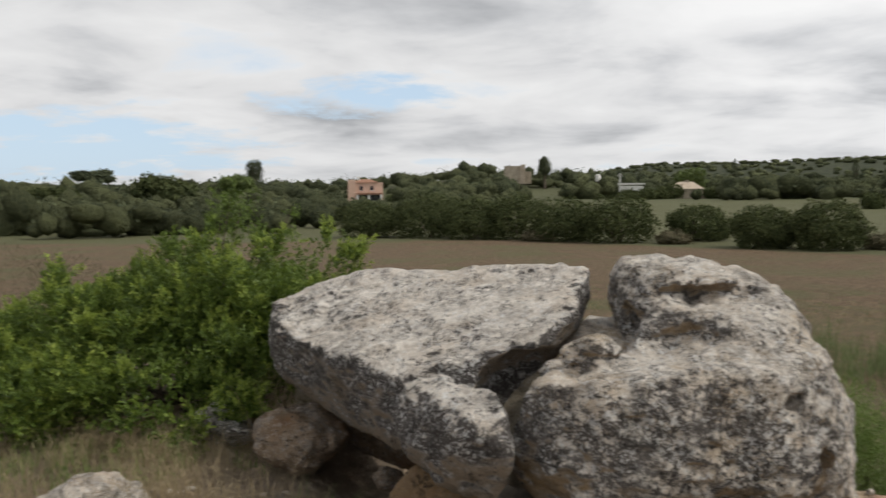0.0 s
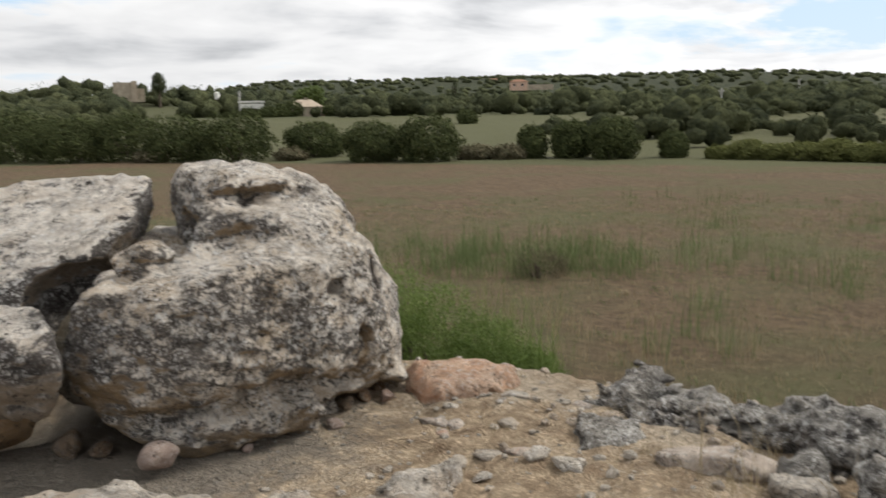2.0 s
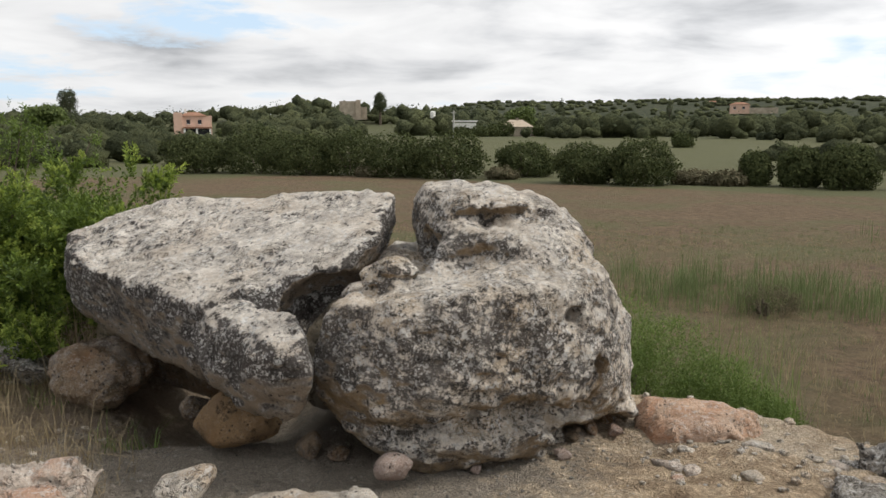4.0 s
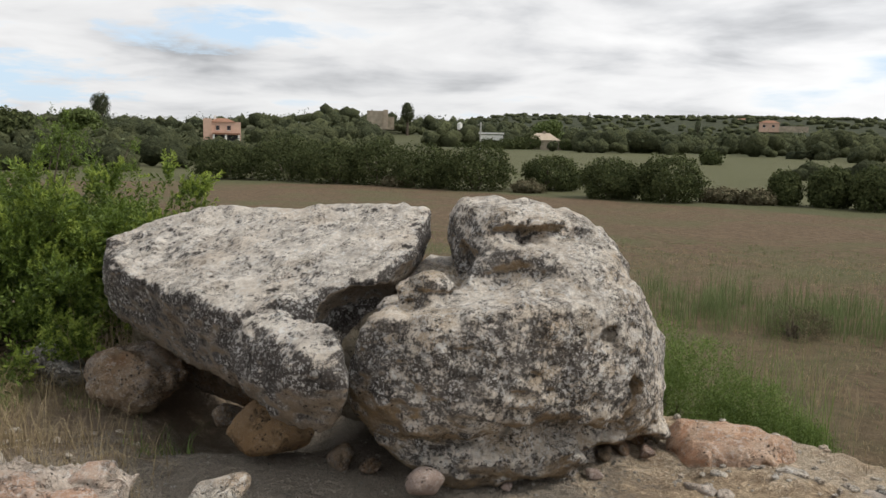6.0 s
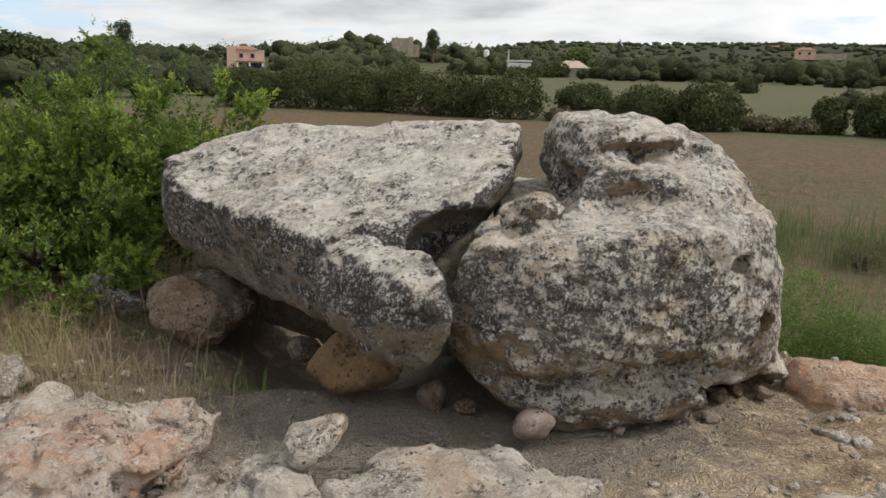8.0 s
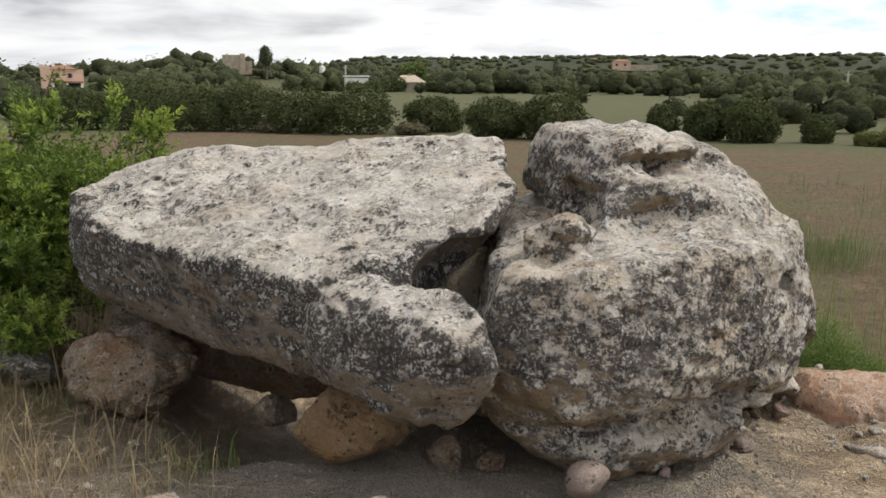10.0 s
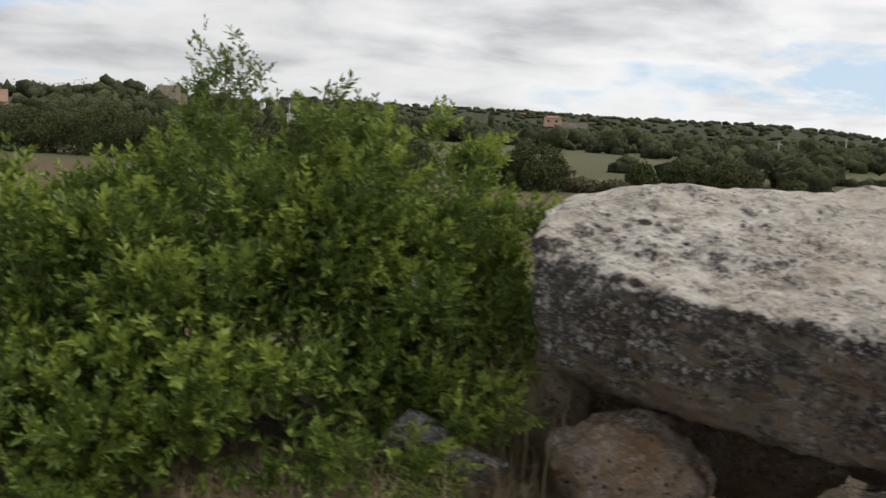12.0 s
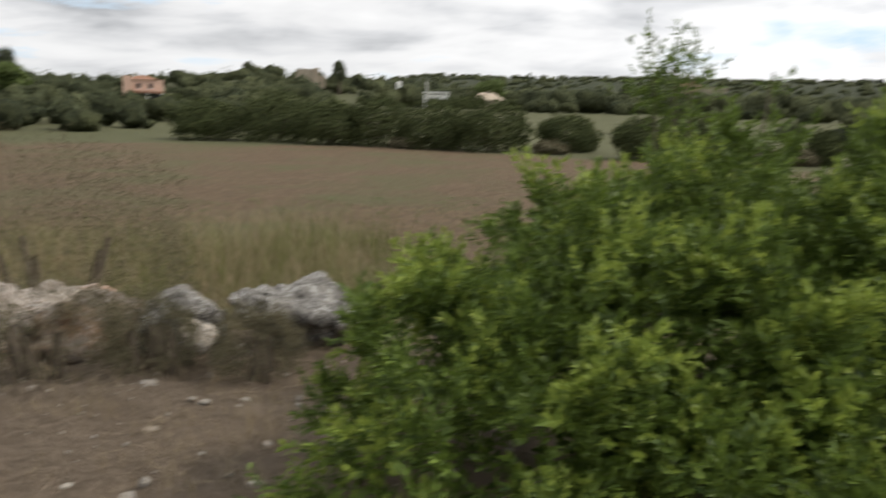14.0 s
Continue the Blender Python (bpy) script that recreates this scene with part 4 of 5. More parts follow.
def round_bush(name, x, y, w, hgt, seed, mat, label, category="bush", n=1500, leaf=0.13, group="", slim=0.55):
    rng = np.random.default_rng(seed)
    z = gz(x, y)
    root = new(name)
    root.location = (x, y, z)
    tagged(root, label, category, group)
    r = w / 2
    lobes = [((0, 0, hgt * 0.40), (r * 0.92, r * 0.92, hgt * 0.56))]
    for k in range(5):
        a = rng.uniform(0, 6.28)
        lobes.append(((math.cos(a) * r * 0.5, math.sin(a) * r * 0.5, hgt * rng.uniform(0.25, 0.5)), (r * 0.42, r * 0.42, hgt * rng.uniform(0.25, 0.36))))
    P, N = on_lobes(lobes, n, rng, 0.3, -0.8)
    P[:, 2] = np.maximum(P[:, 2], 0.02)
    if slim > 0.3:
        P, N = np.repeat(P, 3, 0) + rng.normal(scale=leaf * 0.6, size=(len(P) * 3, 3)), np.repeat(N, 3, 0)
        V, F = scales(P, N, leaf * rng.uniform(0.6, 1.5, len(P)), rng, 0.6)
    else:
        V, F = sprigs(P, N, rng, leaf * 2.5, 4, leaf, leaf * slim, 1.2)
    part("crown", mesh_of("crown", V, F, False), mat, root)
    bm = bmesh.new()
    for k in range(5):
        a = rng.uniform(0, 6.28)
        stick(bm, (0.1 * math.cos(a), 0.1 * math.sin(a), -0.1), (r * 0.4 * math.cos(a), r * 0.4 * math.sin(a), hgt * 0.55), 0.05, 0.02)
    part("trunk", bm, M_BARK, root)
    return root


def polar(az, r):
    """A place r metres away in a direction given in degrees clockwise from ahead."""
    return math.sin(radians(az)) * r, math.cos(radians(az)) * r


HEDGE = [(-4.5, 52.5, 4.2, 2.4), (-0.6, 52.0, 4.8, 3.1), (2.2, 49.6, 4.2, 2.6), (4.8, 48.6, 4.0, 2.8), (7.3, 46.2, 4.2, 2.6), (9.9, 44.4, 4.4, 2.7), (14.5, 45.0, 3.6, 2.1), (15.6, 38.8, 3.3, 2.1), (17.9, 37.0, 3.5, 2.4),
         (23.2, 35.6, 1.6, 1.7), (24.8, 34.4, 2.2, 2.0), (26.0, 32.6, 2.9, 2.1), (28.7, 31.2, 1.5, 1.3)]
for k, (x, y, w, hgt) in enumerate(HEDGE):
    round_bush("hedge_bush", x, y, w, hgt, 100 + k, M_HEDGE, "rounded dark green bush in the hedge between the fields", n=3600, leaf=0.098, group="hedge bushes")
for k, (x, y, w, hgt) in enumerate([(29.6, 28.9, 1.6, 0.6), (30.4, 28.0, 2.0, 0.9), (31.0, 26.9, 1.7, 0.7), (31.8, 26.0, 2.4, 0.8), (32.2, 24.6, 1.8, 1.0), (32.8, 23.6, 2.2, 0.8), (33.2, 22.3, 1.9, 1.0), (33.8, 21.2, 1.5, 0.6)]):
    round_bush("scrub", x, y, w, hgt, 140 + k, M_SCRUB, "low yellow-green scrub at the field's edge", n=2000, leaf=0.08, group="field edge scrub")
for k, (x, y, w, hgt) in enumerate([(33.5, 18.6, 2.4, 0.6), (20.6, 36.9, 2.2, 0.7), (12.4, 42.6, 1.8, 0.6), (21.8, 35.6, 1.8, 0.7), (5.8, 46.6, 2.0, 0.5)]):
    round_bush("dry_scrub", x, y, w, hgt, 150 + k, M_DRYBUSH, "low dry brown scrub at the field's edge", n=900, leaf=0.12, group="dry scrub")
round_bush("lone_bush", 45.2, 83.9, 2.4, 1.6, 160, M_HEDGE, "small round dark bush alone in the green field", n=900, leaf=0.2)
round_bush("dry_shrub", -5.7, 11.3, 2.6, 2.1, 161, M_DRYBUSH, "tall dry brownish shrub beyond the stone bank", n=5000, leaf=0.042, slim=0.2)
round_bush("dry_shrub", -8.2, 12.6, 2.4, 1.7, 162, M_DRYBUSH, "tall dry brownish shrub beyond the stone bank", n=3400, leaf=0.042, slim=0.2)


for k, (x, y, w, hgt) in enumerate([(-5.3, 8.75, 0.9, 0.5), (-4.75, 8.6, 0.5, 0.4), (-4.2, 8.45, 0.5, 0.35), (-5.9, 8.9, 0.8, 0.45)]):
    round_bush("dead_shrub", x, y, w, hgt, 165 + k, M_DRYBUSH, "low dead brown twigs growing against the stone bank", n=1500, leaf=0.025, group="dead shrubs", slim=0.2)


def tree(name, x, y, base, top, w, seed, mat, label, form="round", n=1500):
    """A tree with a tapered trunk, limbs and a crown of many leaf clumps."""
    rng = np.random.default_rng(seed)
    g = gz(x, y)
    root = new(name)
    root.location = (x, y, g)
    tagged(root, label, "tree")
    H, r = top - g, w / 2
    b = max(base - g, 0.2)
    mid = (b + H) / 2
    if form == "cypress":
        lobes = [((0, 0, H * t), (r * q, r * q, H * 0.2)) for t, q in ((0.2, 0.8), (0.4, 1.0), (0.6, 0.85), (0.8, 0.5))]
    elif form == "umbrella":
        lobes = [((rng.uniform(-0.6, 0.6) * r, rng.uniform(-0.6, 0.6) * r, H * t), (r * q, r * q, H * 0.07)) for t, q in ((0.68, 0.5), (0.74, 0.75), (0.82, 0.6), (0.88, 0.5), (0.93, 0.35), (0.8, 0.45))]
    else:
        lobes = [((0, 0, mid), (r * 0.75, r * 0.75, (H - b) * 0.48))]
        for k in range(7):
            a = rng.uniform(0, 6.28)
            lobes.append(((math.cos(a) * r * 0.55, math.sin(a) * r * 0.55, mid + rng.uniform(-0.3, 0.32) * (H - b)), (r * 0.42, r * 0.42, (H - b) * 0.22)))
    P, N = on_lobes(lobes, n, rng, 0.35, -0.9)
    leaf = max(0.16, w * 0.05)
    P, N = np.repeat(P, 3, 0) + rng.normal(scale=leaf * 0.6, size=(len(P) * 3, 3)), np.repeat(N, 3, 0)
    V, F = scales(P, N, leaf * rng.uniform(0.6, 1.5, len(P)), rng, 0.6)
    part("crown", mesh_of("crown", V, F, False), mat, root)
    bm = bmesh.new()
    stick(bm, (0, 0, -0.2), (0.05 * r, 0, mid), 0.045 * H, 0.025 * H, 8)
    for k in range(6):
        a = k * 1.05
        stick(bm, (0.03 * r, 0, mid * 0.7), (math.cos(a) * r * 0.6, math.sin(a) * r * 0.6, mid + 0.1 * H), 0.02 * H, 0.006 * H)
    part("trunk", bm, M_BARK, root)


M_LIGHTTREE = leafy("light_green_leaf", (0.05, 0.075, 0.02), (0.14, 0.18, 0.05), gloss=0.6, through=0.25)
tree("umbrella_pine", -102.3, 239.1, 5.0, 9.9, 12.0, 201, M_WOOD, "lone flat-crowned pine on the wooded skyline", "umbrella", 2200)
tree("pine_tree", -48.3, 214.8, 4.0, 11.6, 5.0, 202, M_WOOD, "tall round-headed pine above the wood", "round")
tree("pine_tree", 26.7, 203.4, 6.0, 11.1, 4.0, 203, M_WOOD, "leaning pine beside the ruined building", "round")
tree("cypress", 58.4, 159.8, 0.8, 8.1, 1.9, 204, M_WOOD, "dark slender cypress among olive trees", "cypress", 900)
tree("cypress", 119.3, 231.2, 3.0, 11.8, 2.2, 205, M_WOOD, "dark slender cypress on the plain", "cypress", 900)
tree("carob_tree", -23.8, 97.3, 0.4, 4.3, 5.2, 206, M_LIGHTTREE, "light green carob tree in the scrub", "round", 2200)
tree("carob_tree", -31.5, 95.0, 0.2, 4.0, 7.8, 207, M_HEDGE, "broad dark carob tree in the scrub", "round", 2600)
tree("carob_tree", -42.6, 90.6, 0.2, 2.8, 6.0, 208, M_HEDGE, "broad dark carob tree in the scrub", "round", 2000)
tree("olive_tree", 47.0, 152.0, 0.8, 6.2, 7.0, 209, M_LIGHTTREE, "yellow-green tree behind the low hut", "round", 1500)


def scatter_wood():
    """Far trees and scrub over the plain and the hills, too many to count."""
    rng = np.random.default_rng(5)
    az = np.concatenate([rng.uniform(-50, 85, 900), rng.uniform(-50, 85, 2600), rng.uniform(-50, 85, 6500), rng.uniform(-50, 2, 500), rng.uniform(29, 75, 260)])
    r = np.concatenate([rng.uniform(85, 170, 900), rng.uniform(150, 420, 2600), rng.uniform(400, 1500, 6500), rng.uniform(60, 160, 500), rng.uniform(52, 130, 260)])
    size = np.where(r < 130, rng.uniform(1.2, 3.2, len(r)), rng.uniform(2.0, 5.4, len(r)))
    size = np.where(r > 430, rng.uniform(2.6, 4.2, len(r)), size)
    x, y = np.sin(np.radians(az)) * r, np.cos(np.radians(az)) * r
    patch = vnoise(np.stack([x * 0.021, y * 0.021, x * 0], 1))
    keep = ~((r < 122) & (az > 6) & (az < 29)) & ~((np.abs(az + 5.2) < 3.2) & (r > 110) & (r < 206)) & ~((np.abs(az - 5.6) < 1.2) & (r > 185) & (r < 212)) & ~((np.abs(az - 59.8) < 1.5) & (r > 200) & (r < 262)) & ~((np.abs(az - 32.4) < 2.2) & (r > 250) & (r < 335)) & ~((r < 330) & (az > 6) & (patch < -0.12)) & ~((r > 128) & (r < 160) & (az > 9.5) & (az < 19))
    az, r, size = az[keep], r[keep], size[keep]
    x, y = np.sin(np.radians(az)) * r, np.cos(np.radians(az)) * r
    z = height(x, y)
    bm = bmesh.new()
    bmesh.ops.create_icosphere(bm, subdivisions=1, radius=1)
    bv = np.array([v.co[:] for v in bm.verts])
    bf = np.array([[v.index for v in f.verts] for f in bm.faces])
    bm.free()
    top = np.stack([x, y, z], 1)
    # each tree is a few lumpy lobes, the far ones a single one
    lobe = np.where(r < 180, 3, np.where(r < 430, 2, 1))
    who = np.repeat(np.arange(len(r)), lobe)
    m = len(who)
    single = np.repeat(lobe, lobe) == 1
    shift = rng.normal(scale=(0.30, 0.30, 0.12), size=(m, 3)) * np.where(single, 0.0, 1.0)[:, None]
    lump = 1 + 0.34 * vnoise((bv[None] * 1.7 + (np.arange(m) * 3.7)[:, None, None]).reshape(-1, 3)) + 0.26 * vnoise((bv[None] * 3.9 + (np.arange(m) * 5.1)[:, None, None]).reshape(-1, 3))
    wide = np.where(single, rng.uniform(0.6, 1.1, m), rng.uniform(0.30, 0.52, m))
    tall = np.where(single, rng.uniform(0.35, 0.6, m), rng.uniform(0.24, 0.46, m))
    sw = size[who]
    B = bv[None] * lump.reshape(m, -1, 1) * np.stack([wide, wide, tall], 1)[:, None] * sw[:, None, None]
    B = (B + top[who][:, None] + ((shift + np.array([0, 0, 0.32])) * sw[:, None])[:, None]).reshape(-1, 3)
    T = (bf[None] + (np.arange(m) * len(bv))[:, None, None]).reshape(-1, 3)
    thing("far_woodland", mesh_of("far_woodland", B, T, True), M_CANOPY, "dark green pine and olive woods covering the plain and hills", "woodland", kind="stuff")
    # ragged leaf clumps round the crowns of the nearer ones
    pick = r < 420
    k = 28
    d = unit(rng.normal(size=(pick.sum(), k, 3)))
    d[..., 2] = np.abs(d[..., 2])
    sz = size[pick]
    c = top[pick][:, None] + d * (sz[:, None, None] * np.array([0.60, 0.60, 0.55])) * rng.uniform(0.55, 1.12, (len(sz), k, 1)) + np.array([0, 0, 0.32]) * sz[:, None, None]
    c, nn = c.reshape(-1, 3), d.reshape(-1, 3)
    w = np.repeat(sz, k) * rng.uniform(0.05, 0.14, len(c))
    V, F = scales(c, nn, w, rng, 0.6)
    thing("far_foliage", mesh_of("far_foliage", V, F, False), M_WOOD, "ragged outer foliage of the woods on the plain", "woodland", kind="stuff")


scatter_wood()


# ---- grass, weeds, gravel ----
def blades(x, y, z, length, width, lean, rng):
    """Upright blades of grass, each a bent strip of two quads."""
    n = len(x)
    a = rng.uniform(0, 6.28, n)
    out = np.stack([np.cos(a), np.sin(a), np.zeros(n)], 1)
    side = np.stack([-np.sin(a), np.cos(a), np.zeros(n)], 1) * (width / 2)[:, None]
    b = np.stack([x, y, z], 1)
    up = np.array([0, 0, 1.0])
    m = b + up * (length * 0.55)[:, None] + out * (length * lean * 0.25)[:, None]
    t = b + up * (length * (1 - 0.3 * lean))[:, None] + out * (length * lean * 0.9)[:, None]
    V = np.stack([b - side, b + side, m + side * 0.7, m - side * 0.7, t + side * 0.15, t - side * 0.15], 1).reshape(-1, 3)
    k = np.arange(n) * 6
    return V, np.concatenate([np.stack([k, k + 1, k + 2, k + 3], 1), np.stack([k + 3, k + 2, k + 4, k + 5], 1)])


def sward(name, spots, per, spread, length, width, mat, label, seed, lean=0.6, category="grass"):
    """Tufts of grass at spots (n, 2), as one object too fine to count."""
    rng = np.random.default_rng(seed)
    spots = np.asarray(spots, float)
    x = np.repeat(spots[:, 0], per) + rng.normal(scale=spread, size=len(spots) * per)
    y = np.repeat(spots[:, 1], per) + rng.normal(scale=spread, size=len(spots) * per)
    z = height(x, y) - 0.01
    tall = np.repeat(rng.uniform(0.5, 1.25, len(spots)), per)
    V, F = blades(x, y, z, length * tall * rng.uniform(0.4, 1.2, len(x)), width * rng.uniform(0.6, 1.3, len(x)), lean * rng.uniform(0.2, 1.4, len(x)), rng)
    return thing(name, mesh_of(name, V, F, False), mat, label, category, kind="stuff")


def box_spots(x0, x1, y0, y1, n, seed, side=None):
    r = np.random.default_rng(seed)
    q = np.stack([r.uniform(x0, x1, n), r.uniform(y0, y1, n)], 1)
    o = outside(q[:, 0], q[:, 1])
    return q if side is None else q[(o > 0.7) if side > 0 else (o < -0.1)]


def wedge_spots(az0, az1, r0, r1, n, seed):
    r = np.random.default_rng(seed)
    a, d = np.radians(r.uniform(az0, az1, n)), np.sqrt(r.uniform(r0 ** 2, r1 ** 2, n))
    q = np.stack([np.sin(a) * d, np.cos(a) * d], 1)
    return q[outside(q[:, 0], q[:, 1]) > 0.6]


# dry tufts on the mound, thickest beside the bush
near_bush = np.concatenate([box_spots(-3.6, -1.4, 4.6, 6.1, 70, 1), box_spots(-2.6, -1.2, 5.4, 6.2, 50, 2), box_spots(-1.7, -0.6, 4.2, 4.9, 26, 3)])
sward("dry_grass", near_bush, 26, 0.10, 0.30, 0.0036, M_STRAW, "dry straw-coloured grass tufts beside the bush", 11, 1.3)
sward("green_grass", np.concatenate([box_spots(-3.8, -1.6, 5.0, 6.2, 60, 4), [(-0.62, 4.62), (-0.55, 4.70), (-1.25, 5.5)]]), 26, 0.09, 0.2, 0.005, M_WEED, "sparse green grass and weeds beside the bush", 12, 1.2)
rim = np.concatenate([[(2.9, 2.8), (3.0, 2.6), (3.1, 2.35), (2.8, 2.3), (3.3, 1.8), (3.5, 1.6), (1.95, 2.55), (2.0, 2.45), (1.9, 2.6), (0.62, 3.2), (0.7, 3.18), (0.8, 3.15), (-0.62, 3.95), (-0.58, 4.05), (3.55, 2.6), (3.9, 2.2), (4.1, 1.9), (3.15, 3.3), (3.3, 3.9), (3.0, 4.1)], box_spots(2.4, 4.0, 1.2, 3.6, 26, 5, -1)])
sward("dry_grass", rim, 20, 0.045, 0.13, 0.0035, M_STRAW, "short dry grass between the stones of the rim", 13, 1.0)
sward("dry_grass", box_spots(-8, -3.6, 5.0, 10.0, 260, 6, -1), 14, 0.08, 0.13, 0.004, M_STRAW, "thin dry grass over the stony ground", 14, 0.9)
sward("dry_grass", np.concatenate([box_spots(-7.0, -3.4, 9.7, 11.5, 170, 7), box_spots(-1.3, -0.5, 5.9, 6.5, 14, 8)]), 20, 0.12, 0.55, 0.005, M_STRAW, "tall pale dry grass beyond the stone bank", 15, 0.6)
sward("dry_stalks", [(2.92, 2.45), (2.98, 2.3), (3.05, 2.2), (3.2, 1.95), (3.4, 1.75), (2.6, 2.6), (-1.0, 5.9), (-1.2, 5.75), (-1.5, 5.6)], 4, 0.04, 0.5, 0.004, M_STRAW, "long bleached stalks leaning over the stones", 16, 1.4, "weeds")
sward("rank_weeds", box_spots(-9.0, -1.5, 11.6, 18.0, 420, 9), 22, 0.22, 0.65, 0.008, M_SCRUB, "rank yellow-green weeds along the edge of the field", 17, 0.5, "weeds")
sward("dry_grass", box_spots(-9.0, -2.5, 11.4, 17.0, 260, 10), 22, 0.2, 0.8, 0.006, M_STRAW, "tall pale dry grass along the edge of the field", 18, 0.5)
# the stubble field
sward("field_stubble", wedge_spots(-25, 72, 5.5, 22, 5200, 21), 7, 0.05, 0.10, 0.006, M_STRAW, "short dry stubble over the brown field", 22, 0.8)
sward("field_grass", wedge_spots(-25, 72, 5.5, 24, 3200, 23), 9, 0.07, 0.11, 0.007, M_FIELDWEED, "short grey-green grass growing through the stubble", 24, 0.8)
sward("tall_weeds", np.concatenate([wedge_spots(22, 64, 12.2, 15.8, 70, 25), wedge_spots(26, 42, 12.4, 14.8, 90, 26), wedge_spots(40, 60, 18, 24, 26, 27), wedge_spots(24, 50, 7.5, 11, 8, 28)]), 22, 0.13, 0.58, 0.009, M_FIELDWEED, "tall grey-green weeds standing in the stubble field", 29, 0.35, "weeds")
sward("dry_stalks", wedge_spots(28, 62, 7.0, 11.5, 60, 30), 7, 0.06, 0.36, 0.006, M_STRAW, "thin bleached dry stalks in the field", 31, 0.4, "weeds")
# shrubby green weeds behind the boulder
clump = [(2.5 + 0.2 * i + 0.1 * (j % 2), 5.55 + 0.22 * j - 0.06 * i) for i in range(8) for j in range(5)]
sward("green_weeds", clump, 26, 0.12, 1.2, 0.006, M_WEED, "bright green weed stalks behind the boulder", 33, 0.3, "weeds")
for k, (x, y, w, hgt) in enumerate([(2.75, 5.75, 1.1, 1.4), (3.15, 5.55, 0.9, 1.2), (3.5, 5.4, 0.8, 0.9), (2.5, 6.2, 1.0, 1.5), (3.85, 5.35, 0.6, 0.6)]):
    round_bush("fennel", x, y, w, hgt, 180 + k, M_WEED, "bushy bright green feathery weed behind the boulder", "weed", n=4200, leaf=0.035, group="green weeds", slim=0.22)
sward("green_weeds", box_spots(-5.0, -0.8, 9.6, 12.2, 140, 34, 1), 26, 0.12, 0.5, 0.009, M_FIELDWEED, "rank yellowish weeds along the far foot of the mound", 35, 0.5, "weeds")
round_bush("dark_weed", 7.2, 10.3, 0.8, 0.34, 170, M_DRYBUSH, "low grey-green weed plant in the stubble", "weed", n=500, leaf=0.05, slim=0.25)


def gravel(name, spots, lo, hi, mat, label, seed):
    """Loose small stones, each a jittered icosahedron."""
    rng = np.random.default_rng(seed)
    bm = bmesh.new()
    bmesh.ops.create_icosphere(bm, subdivisions=1, radius=1)
    bv = np.array([v.co[:] for v in bm.verts])
    bf = np.array([[v.index for v in f.verts] for f in bm.faces])
    bm.free()
    n = len(spots)
    r = lo + (hi - lo) * rng.random(n) ** 3
    sq = rng.uniform(0.6, 1.25, (n, 1, 3)) * np.array([1, 1, 0.75])
    V = bv[None] * rng.uniform(0.75, 1.15, (n, len(bv), 1)) * sq * r[:, None, None]
    a = rng.uniform(0, 6.28, n)
    c, s_ = np.cos(a)[:, None], np.sin(a)[:, None]
    X, Y = V[..., 0] * c - V[..., 1] * s_, V[..., 0] * s_ + V[..., 1] * c
    z = height(spots[:, 0], spots[:, 1])
    V = np.stack([X + spots[:, :1], Y + spots[:, 1:2], V[..., 2] + (z + r * 0.25)[:, None]], -1).reshape(-1, 3)
    F = (bf[None] + (np.arange(n) * len(bv))[:, None, None]).reshape(-1, 3)
    return thing(name, mesh_of(name, V, F, False), mat, label, "gravel", kind="stuff")


M_GRAVEL = limestone("loose_gravel", (0.44, 0.40, 0.34), (0.21, 0.19, 0.16), (0.30, 0.22, 0.15), 0.4, -0.3, 0.3)
rub = box_spots(-3.5, 4.0, 1.2, 5.0, 3600, 43, -1)
rub = rub[np.hypot((rub[:, 0] - 0.5) / 1.7, (rub[:, 1] - 4.1) / 0.8) > 1]
fines = box_spots(-1.6, 2.3, 3.2, 4.9, 5000, 41, -1)
fines = fines[np.hypot((fines[:, 0] - 0.3) / 1.8, (fines[:, 1] - 4.2) / 0.8) < 1]
gravel("gravel", fines, 0.002, 0.013, M_GRAVEL, "fine grey gravel strewn round the dolmen", 42)
gravel("rubble", rub, 0.004, 0.036, M_PALE, "small pale limestone rubble on the ochre earth", 44)
gravel("rubble", box_spots(-7.0, -2.6, 6.5, 9.5, 420, 45, -1), 0.006, 0.036, M_PALE, "scattered pale stones on the dirt beside the bush", 46)


# ---- buildings and poles on the plain ----
def facing_eye(x, y, z=None):
    """A pose at x, y on the ground whose front (-y) looks to the dolmen."""
    return pose(x, y, gz(x, y) if z is None else z, 0, 0, -math.degrees(math.atan2(x, y)))


def base_thing(name, at, label, category="house", group=""):
    root = new(name)
    root.matrix_world = at
    return tagged(root, label, category, group)


def gable(w, d, h, z, over=0.3, thick=0.15):
    bm = bmesh.new()
    pts = [(-w / 2 - over, -d / 2 - over, z), (w / 2 + over, -d / 2 - over, z), (w / 2 + over, d / 2 + over, z), (-w / 2 - over, d / 2 + over, z), (-w / 2 * 0.4, 0, z + h), (w / 2 * 0.4, 0, z + h)]
    low = [bm.verts.new(p) for p in pts]
    for f in ((0, 1, 5, 4), (2, 3, 4, 5), (1, 2, 5), (3, 0, 4), (3, 2, 1, 0)):
        bm.faces.new([low[i] for i in f])
    return bm


def opening(root, x, y, z, w, h):
    win = part("window", block(w, 0.12, h, x, y, z), M_GLASS_SHADE, root)
    part("frame", block(w + 0.16, 0.1, 0.1, x, y - 0.03, z - 0.1), M_WHITE, win)


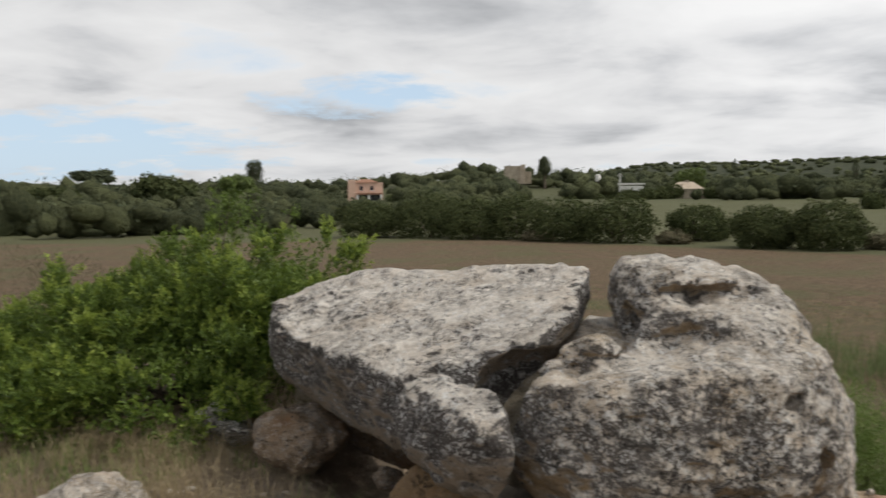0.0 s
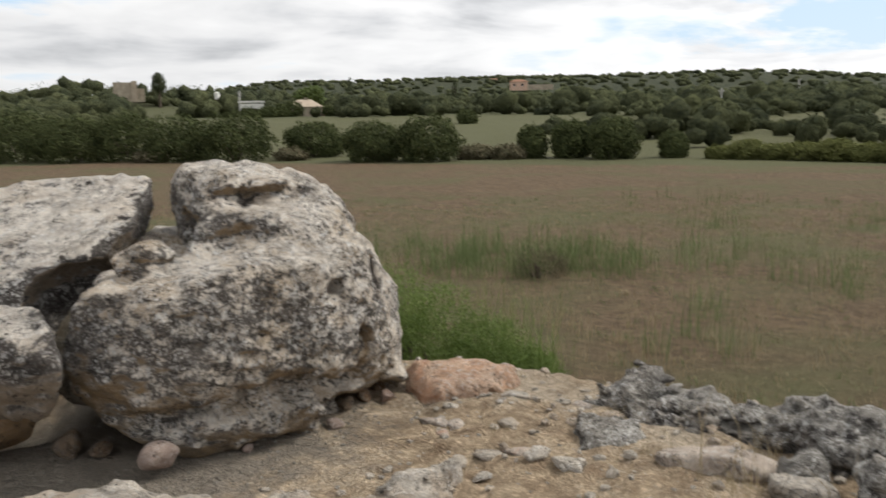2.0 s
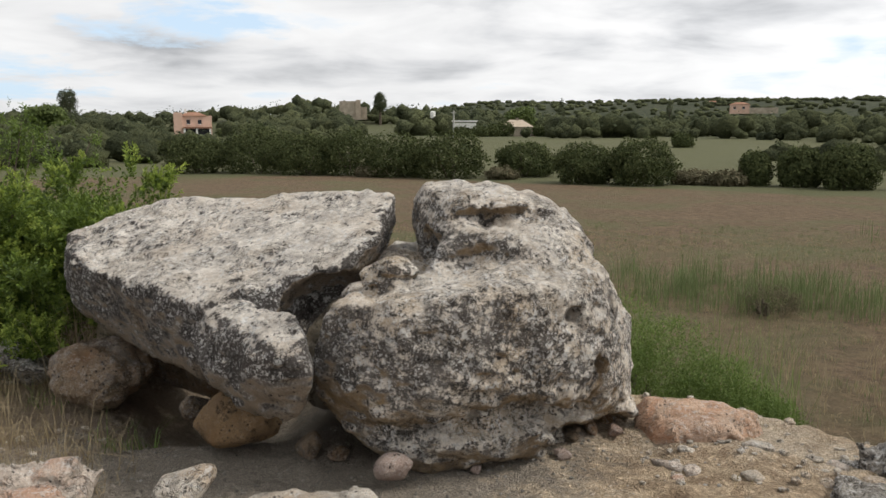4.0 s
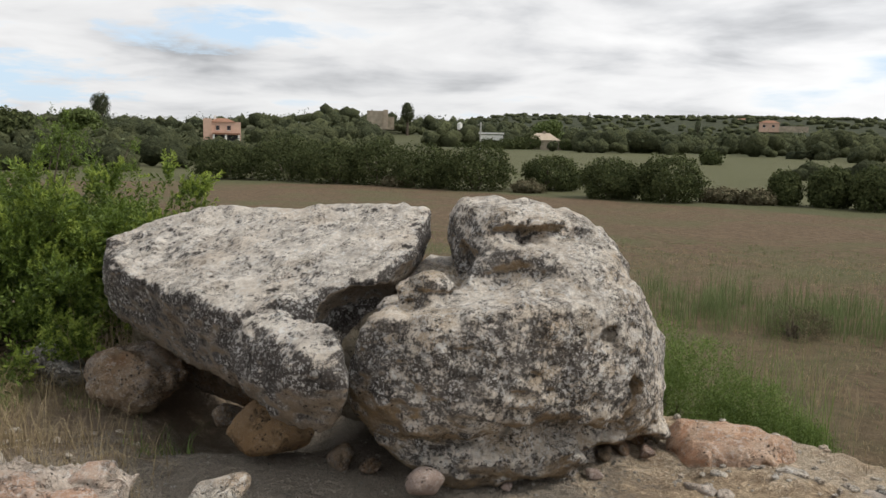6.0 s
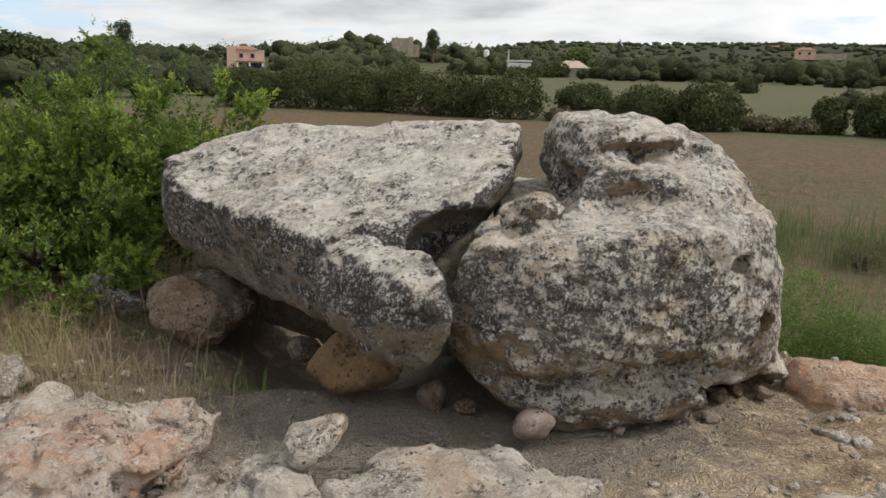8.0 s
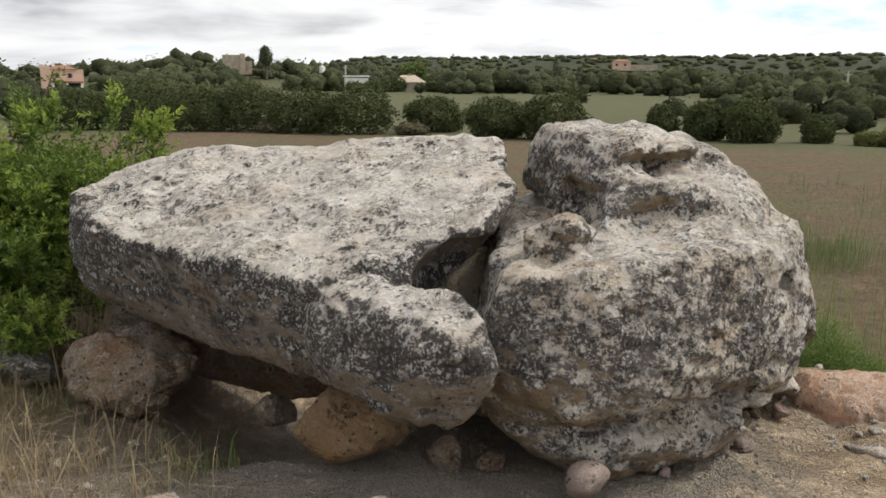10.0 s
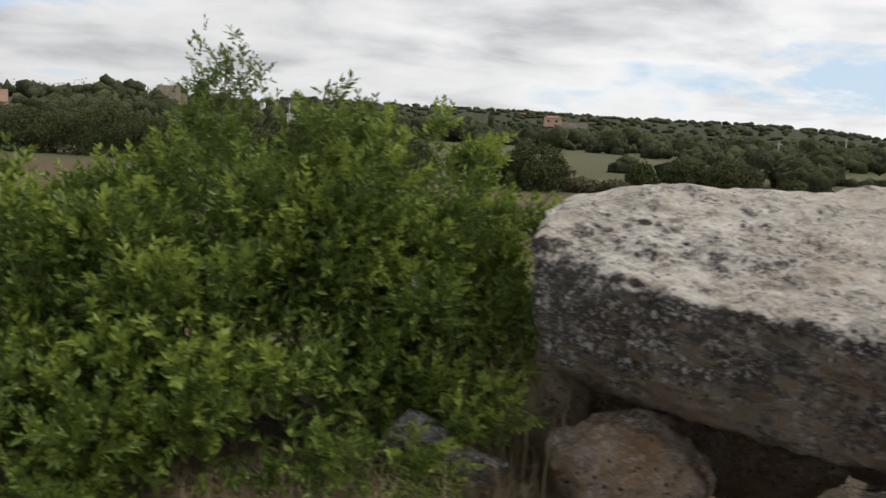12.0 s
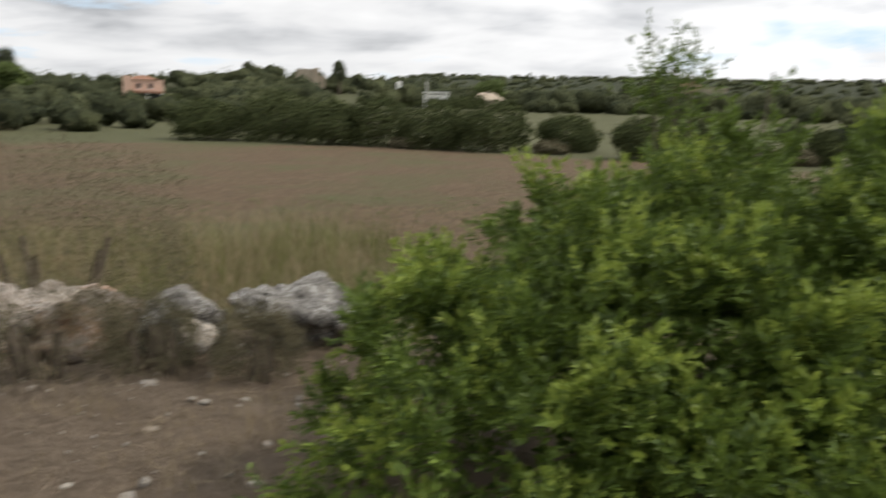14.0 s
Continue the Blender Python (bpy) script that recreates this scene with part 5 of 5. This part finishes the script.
def pink_house():
    h = base_thing("house", facing_eye(-17.9, 199.3, -0.2), "pink two-storey country house with a pillared porch")
    part("wall", block(8.4, 7, 5.2), M_PLASTER, h)
    part("wall", block(1.9, 1.2, 5.9, -3.25, -3.6), M_PLASTER, h, "taller reddish corner block")
    part("roof", gable(5.6, 7, 0.9, 5.2), M_TILE, h)
    part("chimney", block(0.5, 0.5, 1.2, -1.6, -1.0, 5.5), M_WHITE, h)
    porch = part("porch_roof", block(6.2, 2.2, 0.35, 0.9, -4.5, 2.3), M_TILE, h)
    for x in (-1.9, 0.8, 3.7):
        part("pillar", block(0.42, 0.42, 2.3, x, -5.3, 0.0), M_WHITE, h)
    # flat dark panel painted as the shade under the porch roof
    part("porch_shade", block(6.0, 0.1, 2.1, 0.9, -3.56, 0.1), M_GLASS_SHADE, h, "dark panel painted as the shade inside the porch")
    for x in (-1.0, 1.5):
        opening(h, x, -3.56, 3.3, 0.8, 1.0)


pink_house()


def ruin():
    h = base_thing("ruined_building", facing_eye(20.3, 209.1, 4.4), "roofless pale stone ruin on the wooded rise")
    part("wall", block(5.2, 5, 4.6, -0.6), M_STONEWALL, h)
    part("wall", block(1.2, 1.2, 4.9, 1.5, -2.6), M_PALETILE, h, "lighter plastered corner")
    part("wall", block(2.2, 4, 3.2, 2.6, 0.4), M_STONEWALL, h)


ruin()


def hut():
    h = base_thing("hut", facing_eye(43.9, 143.6, 0.2), "low stone hut with a pale hipped tile roof")
    part("wall", block(5.8, 4.4, 2.2), M_STONEWALL, h)
    part("wall", block(1.6, 3.6, 1.9, 3.3, 0.6), M_PLASTER, h)
    roof = part("roof", gable(5.8, 4.4, 1.3, 2.2), M_PALETILE, h, "pale weathered tile roof")
    part("chimney", block(0.5, 0.5, 0.6, 0.2, 0, 3.2), M_STONEWALL, h)
    part("door", block(0.9, 0.1, 1.8, 2.2, -2.24, 0.0), M_GLASS_SHADE, h)


hut()


def white_shed():
    h = base_thing("shed", facing_eye(32.9, 138.0, 0.4), "long low white shed behind the bushes")
    part("wall", block(4.0, 3, 2.6), M_WHITE, h)
    part("roof", block(4.4, 3.4, 0.25, 0, 0, 2.8), M_WHITE, h)
    part("door", block(0.9, 0.1, 1.6, 0.8, -1.53), M_GLASS_SHADE, h)


white_shed()


def water_tank():
    h = base_thing("water_tank", facing_eye(32.0, 162.0), "white cylindrical water tank on a stand", "tank")
    z = 4.2 - h.matrix_world.translation.z
    bm = bmesh.new()
    bmesh.ops.create_cone(bm, cap_ends=True, segments=20, radius1=0.52, radius2=0.52, depth=1.25, matrix=Matrix.Translation((0, 0, z + 0.6)))
    bmesh.ops.create_cone(bm, cap_ends=True, segments=20, radius1=0.55, radius2=0.15, depth=0.2, matrix=Matrix.Translation((0, 0, z + 1.32)))
    part("drum", bm, M_WHITE, h)
    part("stand", block(0.9, 0.9, z), M_BARK, h)


water_tank()


def pole(x, y, top, label):
    g = gz(x, y)
    h = base_thing("utility_pole", facing_eye(x, y), label, "pole", "utility poles")
    bm = bmesh.new()
    stick(bm, (0, 0, -0.3), (0, 0, top - g), 0.17, 0.11, 8)
    part("shaft", bm, M_POLE, h)
    part("crossarm", block(0.9, 0.1, 0.1, 0, 0, top - g - 0.45), M_POLE, h)


pole(29.6, 131.8, 5.0, "pale concrete pole standing in front of the shed")
pole(85.4, 84.6, 3.8, "grey wooden pole among the scrub")
pole(140.0, 118.0, 6.5, "grey wooden pole among the scrub")


def far_house(x, y, z, w, hgt, label, long=0.0):
    h = base_thing("farmhouse", facing_eye(x, y, z), label)
    part("wall", block(w, 6, hgt), M_PLASTER, h)
    part("roof", gable(w, 6, hgt * 0.28, hgt), M_TILE, h)
    for k in (-0.25, 0.2):
        opening(h, k * w, -3.06, hgt * 0.5, 0.9, hgt * 0.25)
    if long:
        part("yard_wall", block(long, 0.4, 2.2, w / 2 + long / 2, -3), M_STONEWALL, h)


for k, (x, y, w, hgt) in enumerate([(30.6, 130.0, 3.2, 1.7), (34.2, 133.0, 3.4, 1.8), (40.6, 139.6, 3.6, 2.8), (47.6, 140.5, 3.0, 1.9), (37.6, 137.0, 3.0, 2.2), (-24.5, 189.0, 3.5, 1.5), (-10.5, 190.0, 4.0, 2.2)]):
    round_bush("olive_bush", x, y, w, hgt, 220 + k, M_HEDGE, "dark olive bush in front of the far buildings", n=700, leaf=0.24, group="olive bushes")
far_house(173.6, 280.8, 8.2, 7.0, 3.4, "distant pinkish farmhouse with a long yard wall", 10.0)
far_house(352.9, 604.7, 21.5, 16.0, 3.6, "pale farmhouse far off on the hillside")
far_house(225.0, 130.9, 0.2, 7.8, 2.6, "low pink farmhouse among distant trees")
